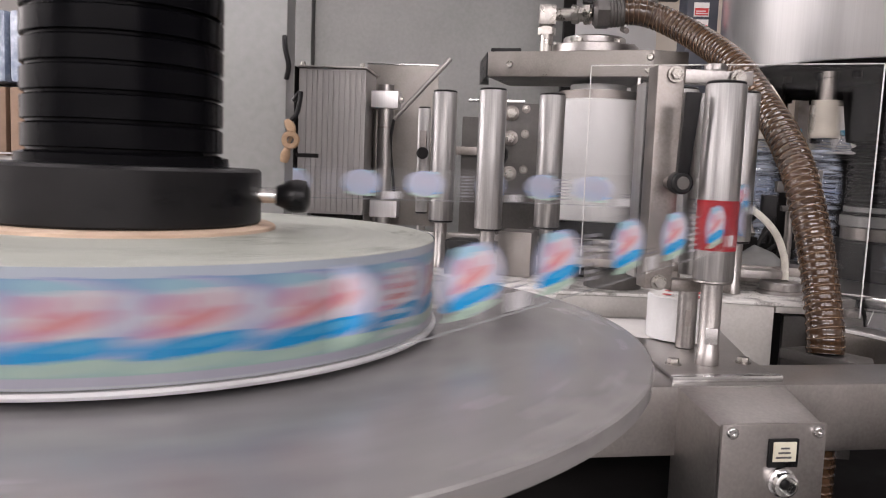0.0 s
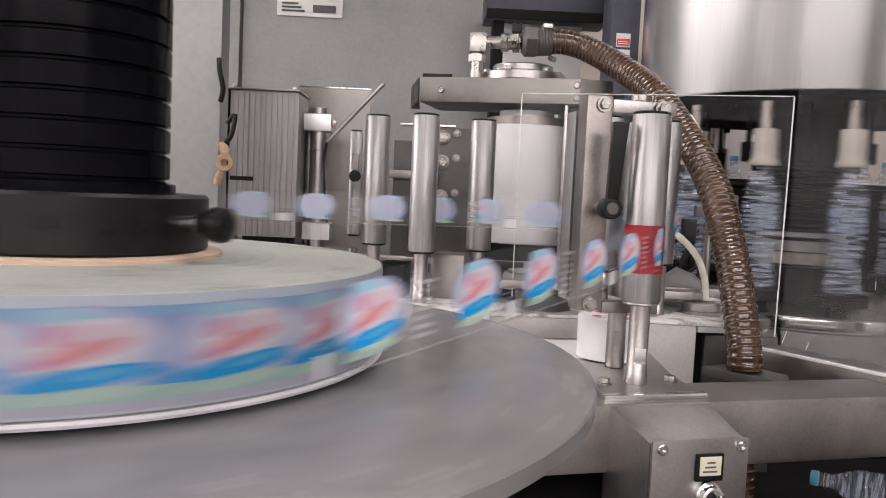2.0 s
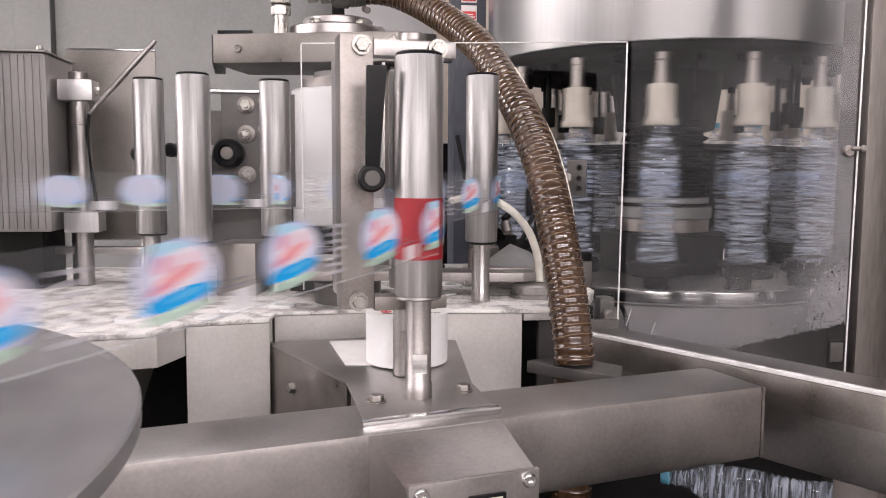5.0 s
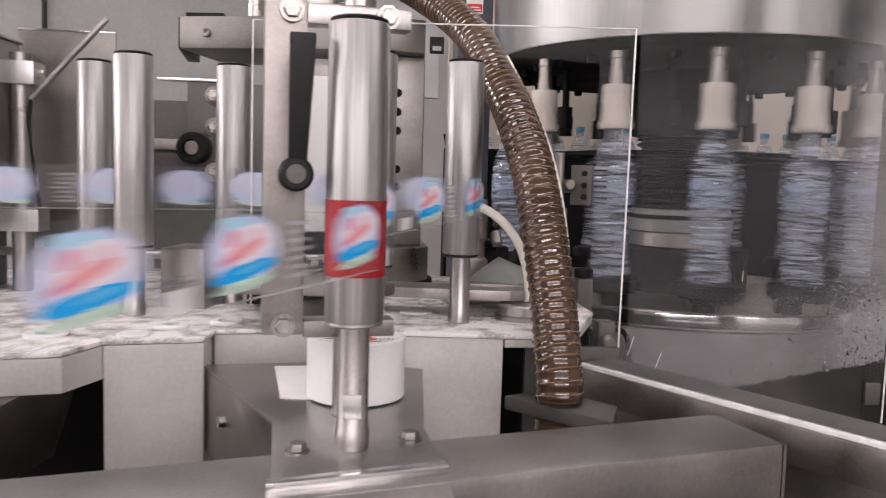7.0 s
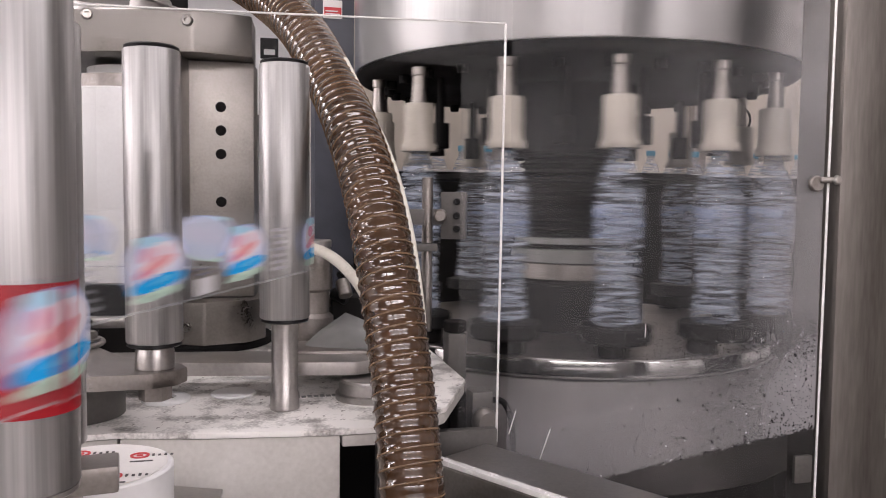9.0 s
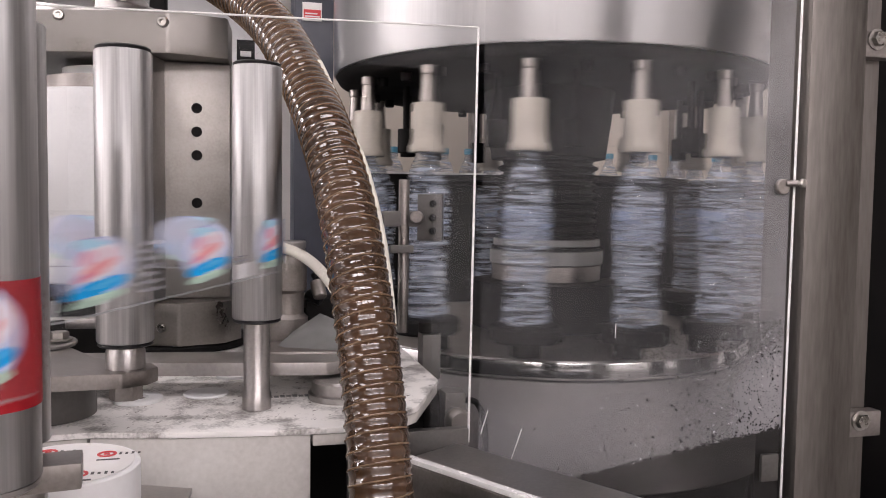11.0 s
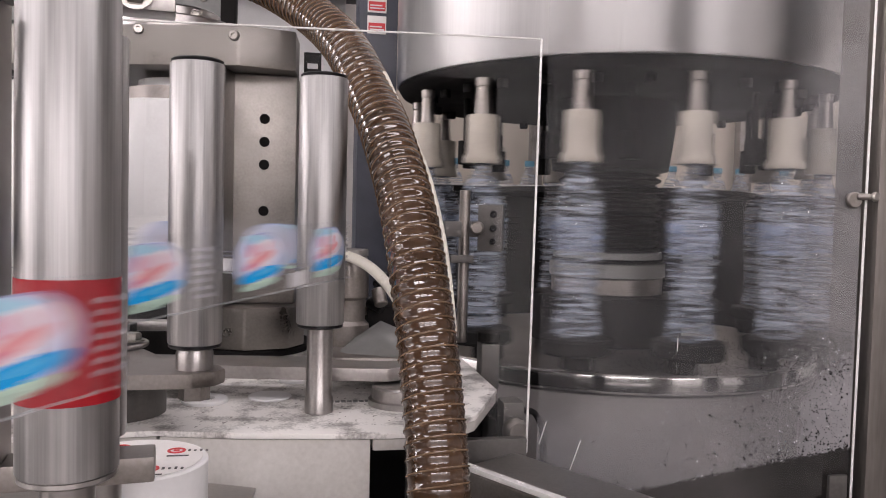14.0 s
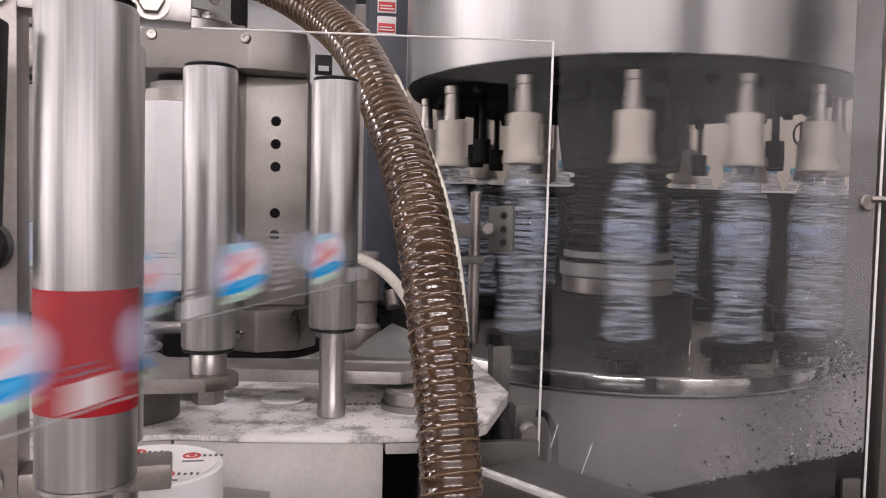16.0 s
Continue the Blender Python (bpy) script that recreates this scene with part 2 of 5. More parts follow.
def print_material(emblems=(0.0295, 0.1215), blocks=True, tone=1.0):
    """Printed clear film. u runs along one label (two emblems and two text blocks), v up the film."""
    m, n, l, p = nodes_of("printed_label_film")
    uv = n.new("ShaderNodeUVMap")
    sep = n.new("ShaderNodeSeparateXYZ")
    l.new(uv.outputs[0], sep.inputs[0])

    def op(kind, a, b=None, c=None):
        k = n.new("ShaderNodeMath")
        k.operation = kind
        for i, v in enumerate((a, b, c)):
            if v is None:
                continue
            if isinstance(v, (int, float)):
                k.inputs[i].default_value = v
            else:
                l.new(v, k.inputs[i])
        return k.outputs[0]

    u = op("MULTIPLY", op("FRACT", op("ADD", sep.outputs[0], 0.15)), 0.1965)
    v = op("MULTIPLY", sep.outputs[1], 0.047)

    def ellipse(cu, cv, ru, rv, tilt=0.0):
        du, dv = op("SUBTRACT", u, cu), op("SUBTRACT", v, cv)
        dv = op("SUBTRACT", dv, op("MULTIPLY", du, tilt))
        d = op("ADD", op("POWER", op("ABSOLUTE", op("DIVIDE", du, ru)), 2.1), op("POWER", op("ABSOLUTE", op("DIVIDE", dv, rv)), 2.1))
        return op("LESS_THAN", d, 1.0)

    def bar(u0, u1, v0, v1):
        a = op("MULTIPLY", op("GREATER_THAN", u, u0), op("LESS_THAN", u, u1))
        return op("MULTIPLY", a, op("MULTIPLY", op("GREATER_THAN", v, v0), op("LESS_THAN", v, v1)))

    layers = []
    for cu in emblems:
        layers += [
            (ellipse(cu, 0.0245, 0.027, 0.0188), (0.46, 0.56, 0.88), 0.75),
            (ellipse(cu + 0.0005, 0.0255, 0.026, 0.0168), (0.66, 0.71, 0.93), 0.92),
            (ellipse(cu - 0.003, 0.0385, 0.0145, 0.0034, -0.1), (0.45, 0.74, 0.9), 1.0),
            (ellipse(cu + 0.002, 0.0285, 0.0205, 0.0095, 0.12), (0.9, 0.84, 0.92), 1.0),
            (ellipse(cu - 0.0085, 0.0318, 0.0045, 0.0042, 0.2), (0.82, 0.3, 0.45), 1.0),
            (ellipse(cu + 0.0005, 0.0258, 0.0145, 0.0036, 0.25), (0.9, 0.4, 0.43), 1.0),
            (ellipse(cu + 0.009, 0.0315, 0.0022, 0.0048, 0.1), (0.84, 0.38, 0.46), 1.0),
            (ellipse(cu - 0.011, 0.0212, 0.006, 0.0022, 0.2), (0.8, 0.28, 0.42), 1.0),
            (ellipse(cu + 0.001, 0.0152, 0.0235, 0.0042, 0.12), (0.0, 0.42, 0.92), 1.0),
            (ellipse(cu + 0.006, 0.0166, 0.011, 0.0016, 0.16), (0.1, 0.55, 0.95), 1.0),
            (ellipse(cu, 0.0085, 0.0215, 0.0028, 0.08), (0.58, 0.8, 0.66), 0.75),
        ]
    if blocks:
        layers += [(bar(0.066, 0.086, 0.002, 0.0125), (0.84, 0.84, 0.86), 0.8), (bar(0.064, 0.084, 0.0145, 0.0156), (0.25, 0.25, 0.32), 0.7), (bar(0.064, 0.08, 0.0178, 0.0188), (0.25, 0.25, 0.32), 0.6)]
        for k in range(7):
            layers.append((bar(0.157, 0.178 - 0.003 * (k % 3), 0.007 + 0.0047 * k, 0.0092 + 0.0047 * k), (0.72, 0.72, 0.78), 0.4))
    layers.append((bar(0.0, 0.1965, 0.0, 0.0012), (0.7, 0.73, 0.75), 0.35))
    if not blocks:
        layers[:0] = [
            (bar(0.0, 0.1965, 0.0, 0.0048), (0.62, 0.62, 0.7), 0.9),
            (bar(0.0, 0.1965, 0.0048, 0.0105), (0.48, 0.72, 0.62), 0.9),
            (bar(0.0, 0.1965, 0.0105, 0.0175), (0.06, 0.42, 0.85), 0.85),
            (bar(0.0, 0.1965, 0.0385, 0.0425), (0.3, 0.58, 0.85), 0.8),
            (bar(0.0, 0.1965, 0.0425, 0.0475), (0.75, 0.85, 0.95), 0.9),
        ]
    colour, cover = None, None
    for mask, rgb, alpha in layers:
        mixed = n.new("ShaderNodeMix")
        mixed.data_type = "RGBA"
        l.new(mask, mixed.inputs["Factor"])
        if colour is None:
            mixed.inputs["A"].default_value = (0.62, 0.64, 0.66, 1)
            cover = 0.07
        else:
            l.new(colour, mixed.inputs["A"])
        mixed.inputs["B"].default_value = (*[tone * c for c in rgb], 1)
        colour = mixed.outputs["Result"]
        cover = op("MAXIMUM", cover, op("MULTIPLY", mask, alpha))
    l.new(colour, p.inputs["Base Color"])
    p.inputs["Roughness"].default_value = 0.22
    tr, mix = n.new("ShaderNodeBsdfTransparent"), n.new("ShaderNodeMixShader")
    l.new(cover, mix.inputs[0])
    l.new(tr.outputs[0], mix.inputs[1])
    l.new(p.outputs[0], mix.inputs[2])
    l.new(mix.outputs[0], n["Material Output"].inputs[0])
    return m, colour


FILM, _ = print_material()


def backing_material():
    """The white ink behind each emblem, which hides its colours from the other side."""
    m, n, l, p = nodes_of("white_ink_backing")
    uv, sep = n.new("ShaderNodeUVMap"), n.new("ShaderNodeSeparateXYZ")
    l.new(uv.outputs[0], sep.inputs[0])

    def op(kind, p, q):
        k = n.new("ShaderNodeMath")
        k.operation = kind
        for i, v in enumerate((p, q)):
            if isinstance(v, (int, float)):
                k.inputs[i].default_value = v
            else:
                l.new(v, k.inputs[i])
        return k.outputs[0]

    up = op("POWER", op("ABSOLUTE", op("DIVIDE", op("SUBTRACT", sep.outputs[1], 0.52), 0.38), 0.0), 2.0)
    ink = None
    for centre in (0.0, 0.468, 1.0):
        along = op("POWER", op("ABSOLUTE", op("DIVIDE", op("SUBTRACT", sep.outputs[0], centre), 0.128), 0.0), 2.0)
        spot = op("LESS_THAN", op("ADD", along, up), 1.0)
        ink = spot if ink is None else op("MAXIMUM", ink, spot)
    fac = n.new("ShaderNodeMath")
    fac.operation = "MULTIPLY"
    l.new(ink, fac.inputs[0])
    fac.inputs[1].default_value = 0.7
    p.inputs["Base Color"].default_value = (0.6, 0.66, 0.8, 1)
    p.inputs["Roughness"].default_value = 0.3
    tr, mix = n.new("ShaderNodeBsdfTransparent"), n.new("ShaderNodeMixShader")
    l.new(fac.outputs[0], mix.inputs[0])
    l.new(tr.outputs[0], mix.inputs[1])
    l.new(p.outputs[0], mix.inputs[2])
    l.new(mix.outputs[0], n["Material Output"].inputs[0])
    return m


FILM_BACK = backing_material()


def wound_material():
    """The same print seen on the wound reel, where the layers below make it opaque and milky."""
    m, _ = print_material((0.0295, 0.0785, 0.1215, 0.168), False, 0.5)
    m.name = "wound_printed_film"
    n, l = m.node_tree.nodes, m.node_tree.links
    mix = [k for k in n if k.bl_idname == "ShaderNodeMixShader"][0]
    back = n.new("ShaderNodeBsdfPrincipled")
    back.inputs["Base Color"].default_value = (0.17, 0.2, 0.36, 1)
    back.inputs["Roughness"].default_value = 0.25
    l.new(back.outputs[0], mix.inputs[1])
    return m


WOUND = wound_material()


# ---- mesh helpers ----
def mesh_of(name, bm, smooth=40):
    me = bpy.data.meshes.new(name)
    bmesh.ops.recalc_face_normals(bm, faces=bm.faces)
    bm.to_mesh(me)
    bm.free()
    if smooth:
        for poly in me.polygons:
            poly.use_smooth = True
        me.set_sharp_from_angle(angle=radians(smooth))
    return me


def part(name, bm, material, parent=None, label="", smooth=40):
    ob = new(name, mesh_of(name, bm, smooth))
    ob.data.materials.append(material)
    if parent:
        ob.parent = parent
    return tagged(ob, label)


def thing(name, label, category, group="", kind="", at=None):
    ob = tagged(new(name), label, category, group, kind)
    ob.empty_display_size = 0.02
    if at:
        ob.location = at
    return ob


def solid(name, bm, material, label, category, group="", kind="", smooth=40):
    return tagged(part(name, bm, material, None, "", smooth), label, category, group, kind)


def block(x0, x1, y0, y1, z0, z1, bevel=0.002, turn=0.0, about=None):
    bm = bmesh.new()
    bmesh.ops.create_cube(bm, size=1)
    bmesh.ops.transform(bm, matrix=Matrix.Translation(((x0 + x1) / 2, (y0 + y1) / 2, (z0 + z1) / 2)) @ Matrix.Diagonal((x1 - x0, y1 - y0, z1 - z0, 1)), verts=bm.verts)
    if turn:
        c = Vector((*(about or ((x0 + x1) / 2, (y0 + y1) / 2)), 0))
        bmesh.ops.rotate(bm, cent=c, matrix=Matrix.Rotation(radians(turn), 3, "Z"), verts=bm.verts)
    if bevel:
        bmesh.ops.bevel(bm, geom=bm.edges[:], offset=bevel, segments=2, affect="EDGES", profile=0.7)
    return bm


def prism(outline, z0, z1, bevel=0.002):
    bm = bmesh.new()
    face = bm.faces.new([bm.verts.new((x, y, z0)) for x, y in outline])
    up = bmesh.ops.extrude_face_region(bm, geom=[face])
    bmesh.ops.translate(bm, vec=(0, 0, z1 - z0), verts=[v for v in up["geom"] if isinstance(v, bmesh.types.BMVert)])
    if bevel:
        bmesh.ops.bevel(bm, geom=bm.edges[:], offset=bevel, segments=2, affect="EDGES", profile=0.7)
    return bm


def lathe(profile, steps=48, at=(0, 0, 0), axis=None):
    """A turned body from (radius, height) pairs."""
    bm = bmesh.new()
    rings = []
    for r, z in profile:
        rings.append([bm.verts.new((r * math.cos(2 * math.pi * i / steps), r * math.sin(2 * math.pi * i / steps), z)) for i in range(steps)] if r > 1e-6 else [bm.verts.new((0, 0, z))])
    for a, b in zip(rings, rings[1:]):
        for i in range(steps):
            j = (i + 1) % steps
            if len(a) == 1 and len(b) > 1:
                bm.faces.new((a[0], b[i], b[j]))
            elif len(b) == 1 and len(a) > 1:
                bm.faces.new((a[i], a[j], b[0]))
            elif len(a) > 1:
                bm.faces.new((a[i], a[j], b[j], b[i]))
    m = Matrix.Translation(at)
    if axis is not None:
        m = m @ Vector(axis).to_track_quat("Z", "Y").to_matrix().to_4x4()
    bmesh.ops.transform(bm, matrix=m, verts=bm.verts)
    return bm


def rod(r, z0, z1, edge=0.001, steps=32, at=(0, 0, 0), axis=None):
    return lathe([(0, z0), (r - edge, z0), (r, z0 + edge), (r, z1 - edge), (r - edge, z1), (0, z1)], steps, at, axis)


def between(r, a, b, steps=20, edge=0.0008):
    a, b = Vector(a), Vector(b)
    return rod(r, 0, (b - a).length, edge, steps, a, b - a)


def join(*bms):
    out = bms[0]
    for bm in bms[1:]:
        me = bpy.data.meshes.new("tmp")
        bm.to_mesh(me)
        bm.free()
        out.from_mesh(me)
        bpy.data.meshes.remove(me)
    return out


def spline(points, count):
    """Points evenly spread along a smooth line through the given ones."""
    P = [Vector(p) for p in points]
    P = [2 * P[0] - P[1], *P, 2 * P[-1] - P[-2]]
    line = []
    for i in range(1, len(P) - 2):
        for k in range(40):
            t = k / 40
            a, b, c, d = P[i - 1 : i + 3]
            line.append(0.5 * (2 * b + (c - a) * t + (2 * a - 5 * b + 4 * c - d) * t * t + (3 * b - a - 3 * c + d) * t**3))
    line.append(P[-2])
    run = [0.0]
    for a, b in zip(line, line[1:]):
        run.append(run[-1] + (b - a).length)
    out = []
    for k in range(count):
        s = run[-1] * k / (count - 1)
        i = max(0, min(len(run) - 2, int(np.searchsorted(run, s) - 1)))
        f = (s - run[i]) / max(1e-9, run[i + 1] - run[i])
        out.append(line[i].lerp(line[i + 1], f))
    return out


def sweep(points, radius, steps=16, caps=True):
    """A tube along points; radius is a number or a function of the index."""
    bm = bmesh.new()
    rings = []
    side = None
    for i, p in enumerate(points):
        d = (points[min(i + 1, len(points) - 1)] - points[max(i - 1, 0)]).normalized()
        side = (d.orthogonal() if side is None else side - d * side.dot(d)).normalized()
        other = d.cross(side)
        r = radius(i) if callable(radius) else radius
        rings.append([bm.verts.new(p + r * (side * math.cos(2 * math.pi * k / steps) + other * math.sin(2 * math.pi * k / steps))) for k in range(steps)])
    for a, b in zip(rings, rings[1:]):
        for k in range(steps):
            j = (k + 1) % steps
            bm.faces.new((a[k], a[j], b[j], b[k]))
    if caps:
        bm.faces.new(rings[0][::-1])
        bm.faces.new(rings[-1])
    return bm


def hexhead(r, h, at, axis=(0, 0, 1)):
    return join(lathe([(0, 0), (r, 0), (r, h * 0.85), (r * 0.9, h), (0, h)], 6, at, axis), lathe([(r * 1.35, -0.0002), (r * 1.35, 0.0012), (0, 0.0012)], 20, at, axis))


def screwhead(r, h, at, axis):
    return lathe([(0, -0.001), (r, -0.001), (r, h * 0.6), (r * 0.75, h), (r * 0.42, h), (r * 0.4, h * 0.4), (0, h * 0.4)], 20, at, axis)


def bolt(name, r, h, at, axis, parent=None, material=None, label="zinc-plated hexagon bolt"):
    return part(name, hexhead(r, h, at, axis), material or ZINC, parent, label)


# ---- the hall ----
def room():
    solid("floor", block(-5, 6, -4, 7, -0.1, 0, 0), FLOOR, "worn grey concrete factory floor", "floor", kind="structure")
    # Added ceiling and walls close the hall; pale paint brightens reflections in the steel.
    solid("ceiling", block(-5, 6, -4, 7, 3.5, 3.6, 0), HALL, "pale ceiling out of view, closing the hall", "ceiling", kind="structure")
    for name, b in (("wall_north", (-5, 6, 7, 7.1)), ("wall_south", (-5, 6, -4.1, -4)), ("wall_west", (-5.1, -5, -4, 7)), ("wall_east", (6, 6.1, -4, 7))):
        solid(name, block(*b, 0, 3.5, 0), HALL, "pale hall wall, added to fill the reflections", "wall", kind="structure")
    # Fittings drawn for the unseen lamps, with hangers for the added low ones.
    for lx, ly in LAMP_ROWS:
        f = thing("ceiling_light", "long white fluorescent fitting, added out of view", "light", "hall ceiling lights")
        hx, hy, hz = (0.5, 0.95, 2.9) if lx < -4 else (0.95, 0.5, 2.9) if ly < -1 else (0.95, 0.22, 3.4)
        part("housing", block(lx - hx, lx + hx, ly - hy, ly + hy, hz, hz + 0.08, 0.01), WHITE, f)
        if hz < 3:
            for k in (-0.4, 0.4):
                part("hanger", between(0.008, (lx + k * hx, ly + k * hy, hz + 0.081), (lx + k * hx, ly + k * hy, 3.499)), STEEL, f)
    # steel wall panels behind the machine
    w = thing("machine_wall", "grey sheet-steel wall panels behind the machine", "wall", kind="structure")
    part("panel", block(-0.503, 0.46, 2.52, 2.55, 0.4, 2.6, 0.003), WALLGREY, w)
    part("panel", block(-0.60, -0.509, 2.50, 2.56, 0.4, 2.6, 0.003), WALLGREY, w, "folded steel edge")
    part("panel", block(-1.1, -0.606, 2.53, 2.56, 0.4, 2.6, 0.003), WALLGREY, w)
    part("light_panel", block(0.25, 0.50, 2.30, 2.33, 1.5, 1.83, 0.003), WHITE, w, "white panel under a dark cable tray")
    s = thing("warning_sign", "small white safety sign with dark unreadable marks", "sign")
    part("board", block(-0.40, -0.20, 2.512, 2.518, 1.825, 1.93, 0.001), PAPER, s)
    for k in range(3):
        part("mark", block(-0.385, -0.315 - 0.01 * k, 2.508, 2.511, 1.838 + 0.011 * k, 1.843 + 0.011 * k, 0), INK, s)
    part("pictogram", prism([(-0.29, 2.508), (-0.22, 2.508), (-0.22, 2.511), (-0.29, 2.511)], 1.838, 1.86, 0), INK, s)
    t = thing("cable_tray", "dark blue painted cable tray above the labeller", "tray")
    part("tray", block(0.22, 0.56, 2.18, 2.36, 1.79, 1.86, 0.004), BLUEBOX, t)
    part("lip", block(0.22, 0.56, 2.165, 2.178, 1.775, 1.80, 0.002), GLOOM, t)
    part("lip", block(0.24, 0.27, 2.19, 2.25, 1.52, 1.775, 0.003), GLOOM, t)
    c = thing("filler_column", "black steel column with red and white warning labels", "column")
    part("column", block(0.505, 0.575, 1.95, 2.05, 0.3, 2.5, 0.004), BLUEBOX, c)
    for z0 in (1.636, 1.674):
        tag = part("warning_label", block(0.519, 0.553, 1.9465, 1.949, z0, z0 + 0.032, 0.0004), PAPER, c, "red and white warning label")
        part("red_field", block(0.521, 0.551, 1.945, 1.9462, z0 + 0.003, z0 + 0.019, 0), REDPRINT, tag)
        part("bar", block(0.523, 0.549, 1.9435, 1.9448, z0 + 0.006, z0 + 0.008, 0), PAPER, tag)
        part("bar", block(0.523, 0.545, 1.9435, 1.9448, z0 + 0.011, z0 + 0.013, 0), PAPER, tag)
    # what lies beyond the carousel
    b = thing("far_cabinet", "beige and grey cabinet wall beyond the carousel", "cabinet")
    part("panel", block(0.62, 1.25, 3.2, 3.25, 0.0, 2.4, 0.004), BEIGE, b)
    part("panel", block(1.26, 1.62, 3.2, 3.25, 0.0, 2.4, 0.004), HALL, b)
    part("panel", block(1.63, 2.6, 3.2, 3.25, 0.0, 2.4, 0.004), BEIGE, b)
    # Near-black base, conveyor and front board stand in for the darkness below the rail.
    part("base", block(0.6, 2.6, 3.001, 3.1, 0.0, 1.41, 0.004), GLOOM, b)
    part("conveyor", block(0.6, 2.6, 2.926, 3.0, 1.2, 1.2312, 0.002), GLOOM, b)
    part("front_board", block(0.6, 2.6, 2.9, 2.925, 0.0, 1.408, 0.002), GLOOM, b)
    part("rail", block(0.6, 2.6, 2.888, 2.8995, 1.404, 1.411, 0.001), HALL, b, "pale guide rail on an added near-black board")
    part("upright", block(1.47, 1.5, 3.12, 3.16, 0.0, 2.4, 0.003), STEEL_DARK, b)
    part("upright", block(1.95, 2.0, 3.12, 3.16, 0.0, 2.4, 0.003), STEEL_DARK, b)
    part("upright", block(1.18, 1.22, 3.12, 3.16, 0.0, 2.4, 0.003), STEEL_DARK, b)
    wheel = part("handwheel", lathe([(0.036, -0.003), (0.041, -0.003), (0.042, 0), (0.041, 0.003), (0.036, 0.003), (0.036, -0.003)], 40, (2.1, 3.05, 1.615), (0.3, -1, 0)), GLOOM, b, "dark handwheel")
    part("spoke", block(2.092, 2.106, 3.04, 3.05, 1.57, 1.66, 0.002), GLOOM, wheel)
    # far pallets
    p = thing("pallet_stack", "shrink-wrapped water bottle packs over brown cartons on a pallet", "pallet")
    for i in range(4):
        part("pack", block(-2.6 + 0.42 * i, -2.2 + 0.42 * i, 3.6, 4.2, 1.62, 1.95, 0.03), SHRINK, p)
        part("carton", block(-2.6 + 0.42 * i, -2.2 + 0.42 * i, 3.6, 4.2, 1.3, 1.6, 0.01), CARTON, p)
        part("carton", block(-2.6 + 0.42 * i, -2.2 + 0.42 * i, 3.6, 4.2, 0.95, 1.29, 0.01), CARTON, p)
    part("base", block(-2.65, -0.9, 3.55, 4.25, 0, 0.94, 0.01), GLOOM, p)
    r = thing("guard_rail", "low steel guard rail behind the reel", "rail")
    part("rail", between(0.012, (-1.2, 1.55, 1.285), (-0.4, 1.55, 1.285)), STEEL, r)
    part("rail", between(0.012, (-1.2, 1.56, 1.22), (-0.4, 1.56, 1.22)), STEEL, r)
    part("post", between(0.014, (-0.95, 1.555, 0.0), (-0.95, 1.555, 1.31)), STEEL, r)


room()


# ---- machine frame ----
def hexa(corners):
    bm = bmesh.new()
    v = [bm.verts.new(c) for c in corners]
    for f in ((0, 1, 2, 3), (7, 6, 5, 4), (0, 4, 5, 1), (1, 5, 6, 2), (2, 6, 7, 3), (3, 7, 4, 0)):
        bm.faces.new([v[i] for i in f])
    bmesh.ops.bevel(bm, geom=bm.edges[:], offset=0.002, segments=2, affect="EDGES", profile=0.7)
    return bm


